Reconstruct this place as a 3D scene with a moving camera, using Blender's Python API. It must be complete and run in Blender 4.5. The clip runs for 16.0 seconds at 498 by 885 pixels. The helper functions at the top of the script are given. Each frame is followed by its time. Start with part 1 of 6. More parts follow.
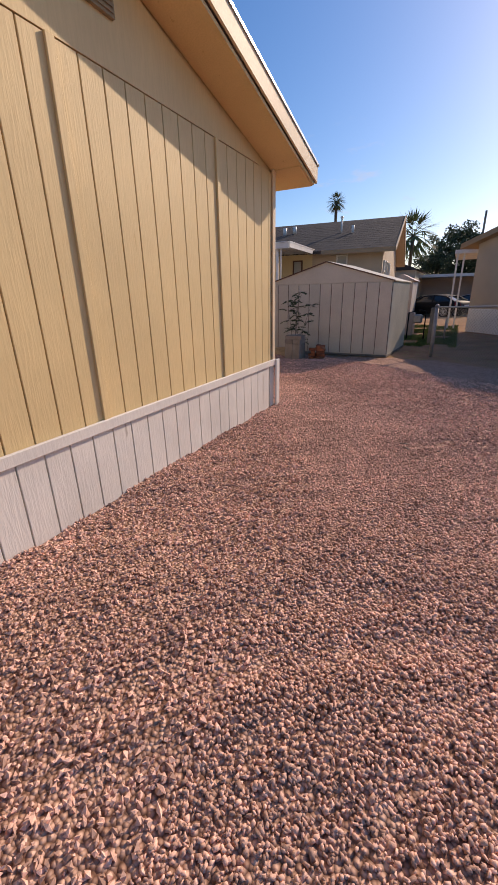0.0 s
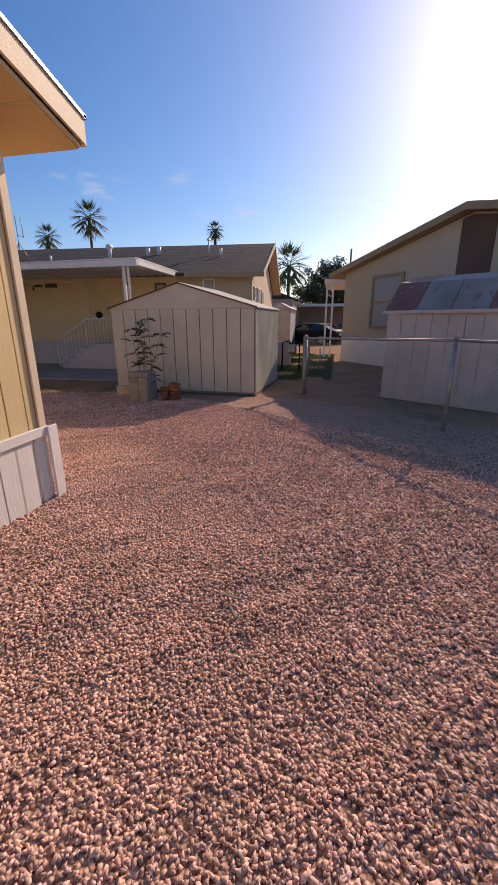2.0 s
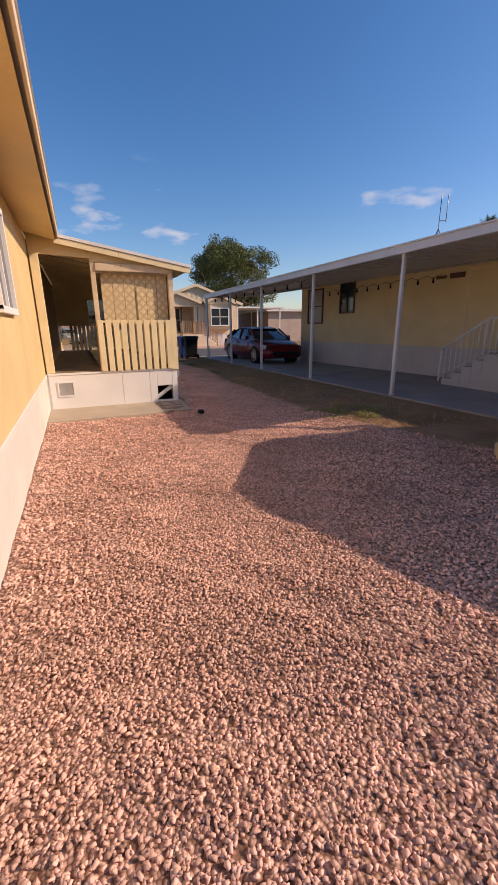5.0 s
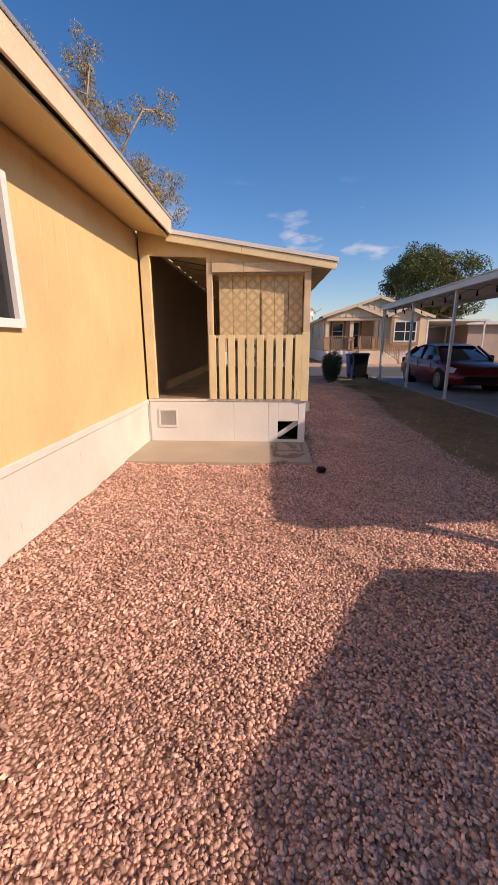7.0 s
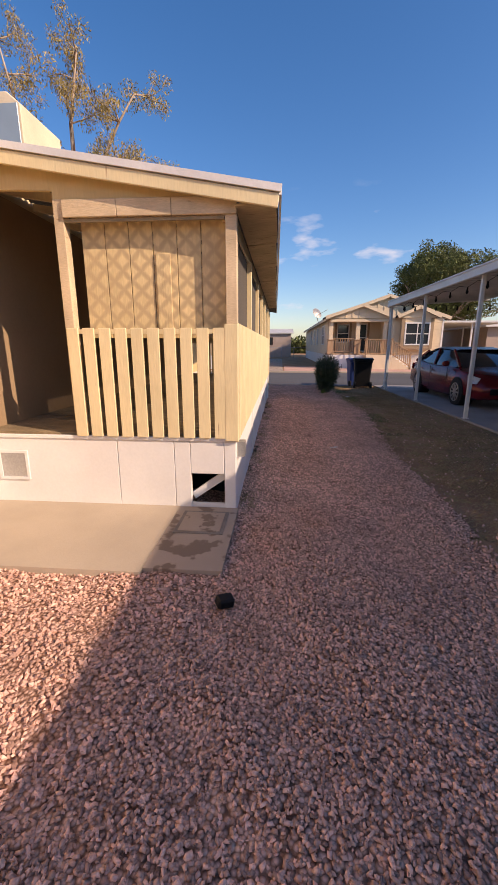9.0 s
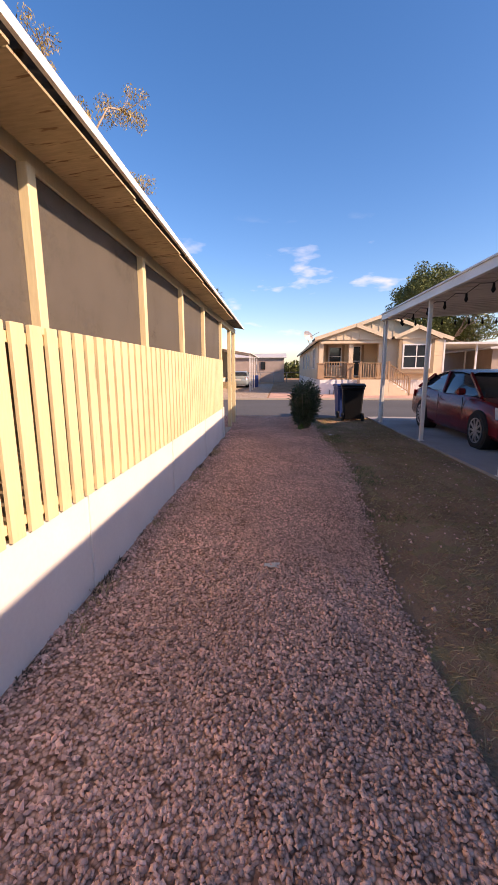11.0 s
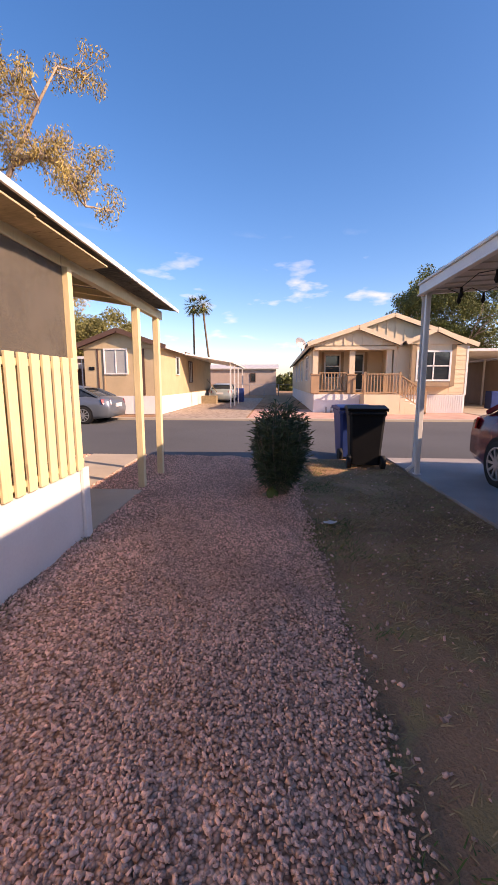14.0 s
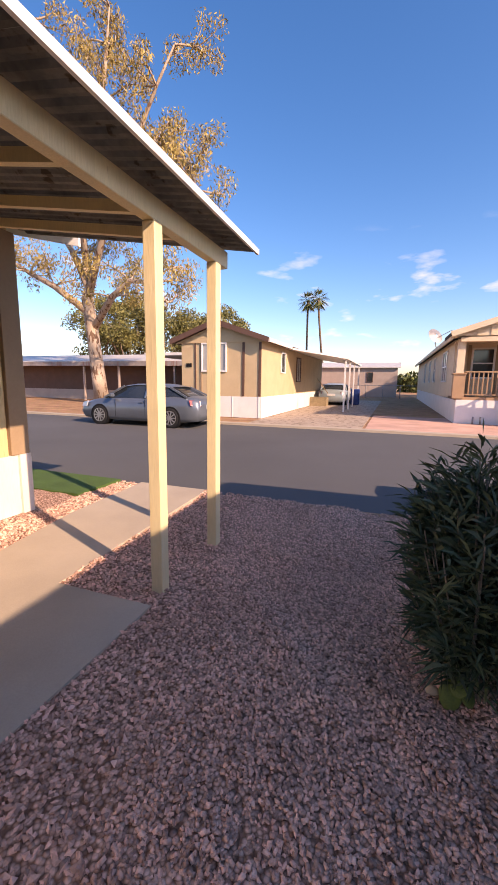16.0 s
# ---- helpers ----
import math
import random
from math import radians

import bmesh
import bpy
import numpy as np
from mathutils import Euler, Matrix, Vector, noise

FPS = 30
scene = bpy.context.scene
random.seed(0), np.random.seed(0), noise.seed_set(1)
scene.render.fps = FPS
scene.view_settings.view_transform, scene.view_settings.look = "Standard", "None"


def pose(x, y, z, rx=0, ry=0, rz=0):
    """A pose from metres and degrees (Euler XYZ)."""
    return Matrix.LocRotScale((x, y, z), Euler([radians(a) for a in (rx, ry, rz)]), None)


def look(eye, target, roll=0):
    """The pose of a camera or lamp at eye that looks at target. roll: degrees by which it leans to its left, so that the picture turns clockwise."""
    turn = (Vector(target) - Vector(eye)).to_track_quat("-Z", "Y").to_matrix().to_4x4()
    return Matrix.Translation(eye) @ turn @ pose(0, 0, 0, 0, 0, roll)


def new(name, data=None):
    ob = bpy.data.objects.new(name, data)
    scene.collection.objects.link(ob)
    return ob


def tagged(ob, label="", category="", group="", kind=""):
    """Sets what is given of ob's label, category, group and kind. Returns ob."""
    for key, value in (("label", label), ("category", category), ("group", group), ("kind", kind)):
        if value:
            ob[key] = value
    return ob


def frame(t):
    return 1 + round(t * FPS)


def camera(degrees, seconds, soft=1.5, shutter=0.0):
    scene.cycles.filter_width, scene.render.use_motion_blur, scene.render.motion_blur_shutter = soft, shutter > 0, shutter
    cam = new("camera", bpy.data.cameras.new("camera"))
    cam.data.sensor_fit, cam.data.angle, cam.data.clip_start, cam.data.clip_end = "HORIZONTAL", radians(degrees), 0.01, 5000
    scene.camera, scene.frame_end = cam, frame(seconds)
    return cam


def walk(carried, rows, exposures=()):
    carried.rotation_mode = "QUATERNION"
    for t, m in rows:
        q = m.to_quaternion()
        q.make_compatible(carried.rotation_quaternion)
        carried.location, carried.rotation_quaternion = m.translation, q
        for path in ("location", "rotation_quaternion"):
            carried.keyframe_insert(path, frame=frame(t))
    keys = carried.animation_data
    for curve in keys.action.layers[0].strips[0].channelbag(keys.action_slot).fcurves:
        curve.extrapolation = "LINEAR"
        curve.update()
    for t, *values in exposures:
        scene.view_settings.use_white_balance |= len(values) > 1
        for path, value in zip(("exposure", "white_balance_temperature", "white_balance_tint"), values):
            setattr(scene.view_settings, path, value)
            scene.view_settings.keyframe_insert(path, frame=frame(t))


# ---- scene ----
cam = camera(65.1, 16.0, soft=1.1)
PATH = [
    (0, (-0.187, -0.025, 1.562), (1.476, 0.836, 0.858), -1.2),
    (0.5, (0.397, -0.062, 1.614), (2.202, 0.449, 0.92), -0.2),
    (1, (0.995, -0.205, 1.613), (2.847, 0.202, 0.979), -0.2),
    (1.5, (1.58, -0.232, 1.603), (3.442, 0.176, 0.999), -0.2),
    (2, (2.225, -0.212, 1.578), (4.089, 0.197, 0.981), -0.1),
    (2.5, (2.946, -0.062, 1.566), (4.816, 0.377, 1.009), -0.0),
    (3, (3.633, 0.114, 1.527), (5.499, 0.589, 0.984), 0.0),
    (3.5, (4.268, 0.397, 1.505), (6.074, 1.068, 0.971), 0.0),
    (4, (4.831, 0.728, 1.469), (6.446, 1.767, 0.91), -0.1),
    (4.5, (5.25, 1.136, 1.526), (6.435, 2.638, 0.941), -0.6),
    (5, (5.705, 1.645, 1.498), (6.452, 3.41, 0.927), -0.5),
    (7.5, (7.163, 4.378, 1.529), (7.025, 6.311, 1.032), -0.1),
    (8, (7.378, 5.013, 1.523), (7.231, 6.944, 1.027), -0.0),
    (8.5, (7.622, 5.679, 1.508), (7.472, 7.61, 1.011), 0.1),
    (9, (7.882, 6.305, 1.489), (7.727, 8.24, 1.007), 0.1),
    (9.5, (8.127, 7.029, 1.469), (7.971, 8.974, 1.027), 0.2),
    (10, (8.351, 7.731, 1.454), (8.193, 9.679, 1.03), -0.0),
    (12.5, (9.183, 11.799, 1.442), (9.028, 13.773, 1.162), -0.2),
    (13, (9.273, 12.614, 1.429), (9.132, 14.587, 1.137), 0.0),
    (13.5, (9.276, 13.406, 1.442), (9.15, 15.379, 1.141), 0.1),
    (14, (9.3, 14.113, 1.458), (9.161, 16.086, 1.156), 0.0),
    (14.5, (9.269, 14.888, 1.468), (9.031, 16.851, 1.168), 0.0),
    (15, (9.206, 15.666, 1.482), (8.83, 17.605, 1.169), 0.7),
    (15.5, (9.046, 16.426, 1.495), (8.523, 18.332, 1.188), 0.5),
    (16, (8.89, 17.129, 1.482), (8.213, 18.985, 1.172), 0.8),
]
walk(cam, [(t, look(eye, target, roll)) for t, eye, target, roll in PATH],
     exposures=[(0, 0.2, 7100, 20), (2.5, 0.26, 7400, 24), (5, 0.34, 7500, 24), (8, 0.44, 7600, 25), (10, 0.86, 7900, 28), (12.5, 1.14, 8300, 33), (16, 1.14, 8200, 33)])

SUN = Vector((1.62, -0.69, 1.0)).normalized()
world = bpy.data.worlds.new("World")
scene.world = world
world.use_nodes = True
wn = world.node_tree.nodes
wsky = wn.new("ShaderNodeTexSky")
wsky.sky_type = "NISHITA"
wsky.sun_disc = False
wsky.sun_elevation = math.asin(SUN.z)
wsky.sun_rotation = math.atan2(SUN.x, SUN.y)
wsky.air_density, wsky.dust_density, wsky.ozone_density = 1.0, 0.75, 4.0
wl_ = world.node_tree.links
wtc = wn.new("ShaderNodeTexCoord")
wmap = wn.new("ShaderNodeMapping")
wmap.inputs["Scale"].default_value = (4.0, 4.0, 12.0)
wmap.inputs["Location"].default_value = (0.55, 0.0, 0.3)
wno = wn.new("ShaderNodeTexNoise")
wno.inputs["Scale"].default_value, wno.inputs["Detail"].default_value = 1.6, 5
wra = wn.new("ShaderNodeValToRGB")
wra.color_ramp.elements[0].position, wra.color_ramp.elements[1].position = 0.60, 0.74
wsep = wn.new("ShaderNodeSeparateXYZ")
wband = wn.new("ShaderNodeValToRGB")
wband.color_ramp.elements[0].position, wband.color_ramp.elements[1].position = 0.03, 0.09
wtop = wband.color_ramp.elements.new(0.22)
wtop.color = (1, 1, 1, 1)
wend = wband.color_ramp.elements.new(0.34)
wend.color = (0, 0, 0, 1)
wmul = wn.new("ShaderNodeMath")
wmul.operation = "MULTIPLY"
wmix = wn.new("ShaderNodeMix")
wmix.data_type = "RGBA"
wmix.inputs[7].default_value = (3.4, 3.8, 4.4, 1)
wl_.new(wtc.outputs["Generated"], wmap.inputs[0])
wl_.new(wmap.outputs[0], wno.inputs[0])
wl_.new(wno.outputs[0], wra.inputs[0])
wl_.new(wtc.outputs["Generated"], wsep.inputs[0])
wl_.new(wsep.outputs["Z"], wband.inputs[0])
wl_.new(wra.outputs[0], wmul.inputs[0])
wl_.new(wband.outputs[0], wmul.inputs[1])
wl_.new(wmul.outputs[0], wmix.inputs[0])
whsv = wn.new("ShaderNodeHueSaturation")
whsv.inputs["Hue"].default_value = 0.502
whsv.inputs["Saturation"].default_value, whsv.inputs["Value"].default_value = 1.28, 0.83
wl_.new(wsky.outputs[0], whsv.inputs["Color"])
wl_.new(whsv.outputs[0], wmix.inputs[6])
wl_.new(wmix.outputs[2], wn["Background"].inputs[0])
wn["Background"].inputs[1].default_value = 0.15
sun_data = bpy.data.lights.new("sun", "SUN")
sun_data.energy, sun_data.angle, sun_data.color = 3.4, radians(0.5), (1.0, 0.87, 0.70)
sun = new("sun", sun_data)
sun.matrix_world = look(SUN * 50, (0, 0, 0))


# ---- materials ----
def mat(name, color, rough=0.7, metal=0.0, scale=3.0, vary=0.25, fine=60.0, bump=0.15, wear=None, wear_at=0.62,
        stretch=(1, 1, 1), island=0.0, spec=0.4, obj_random=0.0, dist=0.01):
    """A painted or natural surface: base colour with broad stains and fine grain, relief, and an optional worn colour."""
    m = bpy.data.materials.new(name)
    m.use_nodes = True
    nt = m.node_tree
    n, l = nt.nodes, nt.links
    b = n["Principled BSDF"]
    b.inputs["Roughness"].default_value, b.inputs["Metallic"].default_value = rough, metal
    b.inputs["Specular IOR Level"].default_value = spec
    tc = n.new("ShaderNodeTexCoord")
    geo = n.new("ShaderNodeNewGeometry")
    mp = n.new("ShaderNodeMapping")
    mp.inputs["Scale"].default_value = stretch
    l.new(geo.outputs["Position"], mp.inputs[0])
    big = n.new("ShaderNodeTexNoise")
    big.inputs["Scale"].default_value, big.inputs["Detail"].default_value = scale, 5
    small = n.new("ShaderNodeTexNoise")
    small.inputs["Scale"].default_value, small.inputs["Detail"].default_value = fine, 4
    l.new(geo.outputs["Position"], big.inputs[0])
    l.new(mp.outputs[0], small.inputs[0])
    c = Vector(color)
    ramp = n.new("ShaderNodeValToRGB")
    ramp.color_ramp.elements[0].position, ramp.color_ramp.elements[1].position = 0.3, 0.7
    ramp.color_ramp.elements[0].color = (*(c * (1 - vary)), 1)
    ramp.color_ramp.elements[1].color = (*(c * (1 + vary * 0.5)), 1)
    l.new(big.outputs[0], ramp.inputs[0])
    mix = n.new("ShaderNodeMix")
    mix.data_type, mix.blend_type = "RGBA", "MULTIPLY"
    mix.inputs[0].default_value = min(1, vary * 2)
    r2 = n.new("ShaderNodeValToRGB")
    r2.color_ramp.elements[0].position, r2.color_ramp.elements[1].position = 0.35, 0.65
    r2.color_ramp.elements[0].color = (0.72, 0.72, 0.72, 1)
    l.new(small.outputs[0], r2.inputs[0])
    l.new(ramp.outputs[0], mix.inputs[6])
    l.new(r2.outputs[0], mix.inputs[7])
    out = mix.outputs[2]
    if wear:
        w = n.new("ShaderNodeTexNoise")
        w.inputs["Scale"].default_value, w.inputs["Detail"].default_value = scale * 3, 8
        l.new(mp.outputs[0], w.inputs[0])
        wr = n.new("ShaderNodeValToRGB")
        wr.color_ramp.elements[0].position, wr.color_ramp.elements[1].position = wear_at, wear_at + 0.04
        l.new(w.outputs[0], wr.inputs[0])
        wm = n.new("ShaderNodeMix")
        wm.data_type = "RGBA"
        wm.inputs[7].default_value = (*wear, 1)
        l.new(wr.outputs[0], wm.inputs[0])
        l.new(out, wm.inputs[6])
        out = wm.outputs[2]
    if island or obj_random:
        hsv = n.new("ShaderNodeHueSaturation")
        mr = n.new("ShaderNodeMapRange")
        k = island or obj_random
        mr.inputs[3].default_value, mr.inputs[4].default_value = 1 - k, 1 + k
        if island:
            l.new(geo.outputs["Random Per Island"], mr.inputs[0])
        else:
            l.new(n.new("ShaderNodeObjectInfo").outputs["Random"], mr.inputs[0])
        l.new(mr.outputs[0], hsv.inputs["Value"])
        l.new(out, hsv.inputs["Color"])
        out = hsv.outputs[0]
    l.new(out, b.inputs["Base Color"])
    if bump:
        bp = n.new("ShaderNodeBump")
        bp.inputs["Strength"].default_value, bp.inputs["Distance"].default_value = bump, dist
        l.new(small.outputs[0], bp.inputs["Height"])
        l.new(bp.outputs[0], b.inputs["Normal"])
    return m


M_YELLOW = mat("yellow_paint", (0.74, 0.55, 0.275), 0.6, scale=1.2, vary=0.1, fine=14, bump=0.35, stretch=(5, 5, 0.5), wear=(0.60, 0.42, 0.2), wear_at=0.68, dist=0.006)
M_CREAM = mat("cream_trim_paint", (0.78, 0.62, 0.42), 0.6, scale=2, vary=0.12, fine=40, bump=0.15)
M_WHITE = mat("white_skirt_paint", (0.74, 0.69, 0.62), 0.65, scale=1.5, vary=0.1, fine=14, bump=0.3, stretch=(5, 5, 0.6), wear=(0.5, 0.44, 0.37), wear_at=0.7)
M_SLAT = mat("yellow_slat_paint", (0.80, 0.66, 0.39), 0.55, scale=2, vary=0.12, fine=20, bump=0.2, stretch=(4, 4, 0.5), wear=(0.5, 0.34, 0.2), wear_at=0.7)
M_RAWWOOD = mat("raw_wood", (0.70, 0.54, 0.35), 0.8, scale=3, vary=0.25, fine=30, bump=0.3, stretch=(1, 1, 6), wear=(0.3, 0.19, 0.1), wear_at=0.68)
M_GREYWOOD = mat("weathered_wood", (0.26, 0.22, 0.18), 0.9, scale=4, vary=0.35, fine=40, bump=0.4, stretch=(4, 4, 0.7))
# Timber brown with shade already put into the base colour.
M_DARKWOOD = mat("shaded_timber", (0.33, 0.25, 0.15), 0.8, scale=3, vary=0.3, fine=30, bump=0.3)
M_SOFFIT = mat("stained_plywood", (0.62, 0.48, 0.28), 0.8, scale=2.5, vary=0.3, fine=18, bump=0.3, stretch=(0.5, 4, 4), wear=(0.26, 0.16, 0.08), wear_at=0.62)
M_DRIP = mat("drip_edge_metal", (0.62, 0.62, 0.62), 0.35, metal=0.6, scale=3, vary=0.2, fine=50, bump=0.05)
M_GALV = mat("galvanised_sheet", (0.5, 0.49, 0.47), 0.45, metal=0.6, scale=3, vary=0.25, fine=60, bump=0.05, wear=(0.3, 0.2, 0.13), wear_at=0.7)
M_SHINGLE = mat("brown_shingles", (0.06, 0.052, 0.048), 0.95, scale=2, vary=0.3, fine=90, bump=0.6)
M_SCREEN = mat("dark_screen_mesh", (0.15, 0.13, 0.105), 0.8, scale=2, vary=0.15, fine=300, bump=0.1)
M_ALU = mat("white_aluminium", (0.72, 0.70, 0.67), 0.4, scale=2, vary=0.1, fine=50, bump=0.04)
# Galvanised tone darkened for the underside's shade, plus dark blotches of grime.
M_UNDER = mat("grimy_shaded_sheet", (0.22, 0.20, 0.17), 0.6, metal=0.3, scale=3, vary=0.35, fine=30, bump=0.2, wear=(0.10, 0.075, 0.05), wear_at=0.6)
M_PANEL = mat("canopy_panel", (0.60, 0.57, 0.53), 0.5, scale=2, vary=0.12, fine=50, bump=0.04)
M_SHED = mat("beige_sheet_metal", (0.60, 0.54, 0.43), 0.55, scale=1.5, vary=0.12, fine=30, bump=0.08, wear=(0.42, 0.34, 0.24), wear_at=0.72)
M_SHED2 = mat("old_white_sheet_metal", (0.52, 0.47, 0.43), 0.5, scale=2, vary=0.15, fine=30, bump=0.1)
M_RUST = mat("rusting_roof", (0.40, 0.34, 0.31), 0.6, scale=0.8, vary=0.35, fine=40, bump=0.1, wear=(0.27, 0.17, 0.14), wear_at=0.6, stretch=(1.6, 1.6, 0.15))
M_NWALL = mat("pale_yellow_siding", (0.70, 0.57, 0.33), 0.7, scale=1.5, vary=0.08, fine=30, bump=0.1)
M_NWHITE = mat("grey_white_skirting", (0.55, 0.52, 0.50), 0.7, scale=1.5, vary=0.1, fine=30, bump=0.1)
M_H3 = mat("beige_stucco", (0.52, 0.42, 0.31), 0.85, scale=1.5, vary=0.08, fine=120, bump=0.2)
M_BROWN = mat("brown_trim_and_shade", (0.13, 0.07, 0.05), 0.7, scale=2, vary=0.15, fine=40, bump=0.1)
M_TAN = mat("tan_siding", (0.56, 0.42, 0.25), 0.75, scale=1.5, vary=0.1, fine=30, bump=0.15)
M_TAN2 = mat("peach_siding", (0.72, 0.58, 0.40), 0.75, scale=1.5, vary=0.08, fine=30, bump=0.12)
M_TANDARK = mat("tan_trim_and_porch_shade", (0.36, 0.25, 0.15), 0.75, scale=1.5, vary=0.1, fine=30, bump=0.15)
M_TANWOOD = mat("tan_porch_paint", (0.44, 0.28, 0.16), 0.7, scale=2, vary=0.15, fine=30, bump=0.1)
M_CLEANWHITE = mat("bright_white_paint", (0.78, 0.76, 0.72), 0.6, scale=2, vary=0.06, fine=40, bump=0.08)
M_MAUVE = mat("mauve_siding", (0.46, 0.36, 0.30), 0.8, scale=1.5, vary=0.1, fine=30, bump=0.1)
M_ASPHALT = mat("asphalt", (0.10, 0.10, 0.10), 0.9, scale=0.25, vary=0.18, fine=160, bump=0.3)
M_PAVE = mat("concrete", (0.47, 0.39, 0.295), 0.9, scale=1.5, vary=0.12, fine=120, bump=0.15)
M_STAINED = mat("stained_concrete", (0.42, 0.33, 0.25), 0.9, scale=1.6, vary=0.15, fine=120, bump=0.15, wear=(0.22, 0.16, 0.115), wear_at=0.55)
M_PAVEGREY = mat("grey_concrete", (0.36, 0.33, 0.31), 0.9, scale=1.2, vary=0.2, fine=120, bump=0.15)
M_DIRT = mat("dry_earth", (0.46, 0.265, 0.155), 0.95, spec=0.1, scale=1.3, vary=0.35, fine=80, bump=0.8, dist=0.02, wear=(0.36, 0.25, 0.12), wear_at=0.56)
M_STONE = mat("crushed_stone", (0.75, 0.465, 0.36), 0.95, spec=0.12, scale=1.1, vary=0.22, fine=150, bump=0.2, island=0.48)
M_BEDDING = mat("stone_bedding", (0.24, 0.13, 0.095), 0.98, spec=0.1, scale=1.2, vary=0.2, fine=60, bump=1.0, dist=0.02)
M_GRASS = mat("grass_blades", (0.11, 0.17, 0.04), 0.8, scale=3, vary=0.3, fine=60, bump=0, island=0.3)
M_OLIVE = mat("olive_grass", (0.32, 0.22, 0.10), 0.9, scale=3, vary=0.3, fine=60, bump=0, island=0.35)
M_TUFT = mat("yellow_green_tufts", (0.34, 0.32, 0.12), 0.85, scale=3, vary=0.3, fine=60, bump=0, island=0.35)
M_WEED = mat("dead_weeds", (0.09, 0.075, 0.045), 0.9, scale=3, vary=0.3, fine=60, bump=0, island=0.35)
M_DRYGRASS = mat("dry_straw", (0.44, 0.31, 0.16), 0.9, scale=3, vary=0.3, fine=60, bump=0, island=0.35)
M_LEAF = mat("shrub_leaves", (0.065, 0.095, 0.045), 0.6, scale=6, vary=0.3, fine=60, bump=0, island=0.4)
M_SAPLING = mat("sapling_leaves", (0.08, 0.10, 0.04), 0.65, scale=6, vary=0.3, fine=60, bump=0, island=0.4)
M_EUC = mat("eucalyptus_leaves", (0.38, 0.28, 0.085), 0.7, scale=0.6, vary=0.35, fine=30, bump=0, island=0.45)
M_OLTREE = mat("olive_tree_leaves", (0.20, 0.19, 0.06), 0.7, scale=0.5, vary=0.35, fine=30, bump=0, island=0.45)
M_TREE = mat("tree_leaves", (0.13, 0.155, 0.04), 0.7, scale=0.5, vary=0.35, fine=30, bump=0, island=0.45)
M_PALM = mat("palm_fronds", (0.14, 0.16, 0.05), 0.7, scale=2, vary=0.3, fine=60, bump=0, island=0.3)
M_BARK = mat("pale_bark", (0.46, 0.36, 0.27), 0.9, scale=1.2, vary=0.3, fine=12, bump=0.5, stretch=(2, 2, 0.5), wear=(0.16, 0.09, 0.055), wear_at=0.55)
M_PALMBARK = mat("palm_bark", (0.17, 0.12, 0.08), 0.95, scale=3, vary=0.3, fine=20, bump=0.6, stretch=(1, 1, 6))
M_GLASS = mat("window_glass", (0.03, 0.038, 0.045), 0.08, scale=0.8, vary=0.3, fine=5, bump=0, spec=0.8)
M_BLIND = mat("window_blind", (0.42, 0.42, 0.40), 0.5, scale=0.6, vary=0.15, fine=30, bump=0.05, stretch=(0.1, 0.1, 3))
M_REDCAR = mat("red_car_paint", (0.17, 0.008, 0.014), 0.25, metal=0.2, scale=2, vary=0.1, fine=200, bump=0, spec=0.6)
M_GREYCAR = mat("grey_car_paint", (0.17, 0.20, 0.235), 0.28, metal=0.5, scale=2, vary=0.1, fine=200, bump=0, spec=0.6)
M_PALECAR = mat("pale_blue_car_paint", (0.38, 0.45, 0.47), 0.3, metal=0.3, scale=2, vary=0.1, fine=200, bump=0)
M_WHITECAR = mat("light_car_paint", (0.5, 0.5, 0.52), 0.3, metal=0.3, scale=2, vary=0.1, fine=200, bump=0)
M_RUBBER = mat("tyre_rubber", (0.018, 0.018, 0.018), 0.85, scale=8, vary=0.2, fine=60, bump=0.1)
M_RIM = mat("alloy_rim", (0.55, 0.55, 0.56), 0.3, metal=0.8, scale=8, vary=0.1, fine=60, bump=0)
M_LIGHT = mat("headlamp_glass", (0.55, 0.56, 0.58), 0.12, scale=20, vary=0.2, fine=60, bump=0.05, spec=0.8)
M_TAIL = mat("tail_lamp_red", (0.35, 0.012, 0.012), 0.15, scale=20, vary=0.2, fine=60, bump=0.05, spec=0.8)
M_BLACK = mat("black_plastic", (0.010, 0.010, 0.011), 0.6, spec=0.2, scale=4, vary=0.2, fine=60, bump=0.05)
M_BLUE = mat("blue_plastic", (0.015, 0.045, 0.19), 0.5, scale=4, vary=0.2, fine=60, bump=0.05)
M_BLOCK = mat("grey_block", (0.34, 0.29, 0.24), 0.95, scale=5, vary=0.25, fine=120, bump=0.3, obj_random=0.15)
M_BRICK = mat("red_brick", (0.32, 0.12, 0.06), 0.9, scale=5, vary=0.3, fine=100, bump=0.3, obj_random=0.25)
M_STEEL = mat("galvanised_steel", (0.38, 0.36, 0.34), 0.5, metal=0.5, scale=6, vary=0.25, fine=60, bump=0.05)
M_INTERIOR = mat("dim_interior_panel", (0.13, 0.085, 0.055), 0.8, scale=2, vary=0.2, fine=30, bump=0.1)
M_RUSTRED = mat("red_faded_sheet", (0.27, 0.12, 0.085), 0.6, scale=1.5, vary=0.3, fine=30, bump=0.1, wear=(0.42, 0.30, 0.25), wear_at=0.62, stretch=(2, 2, 0.3))
M_DIMBLIND = mat("dim_blind", (0.33, 0.33, 0.32), 0.4, scale=0.6, vary=0.15, fine=30, bump=0.05, stretch=(0.1, 0.1, 3))
M_LAMP = mat("lamp_glass", (0.6, 0.5, 0.35), 0.2, scale=6, vary=0.1, fine=60, bump=0)
M_PAD = mat("cactus_green", (0.14, 0.20, 0.05), 0.6, scale=20, vary=0.3, fine=120, bump=0.2)
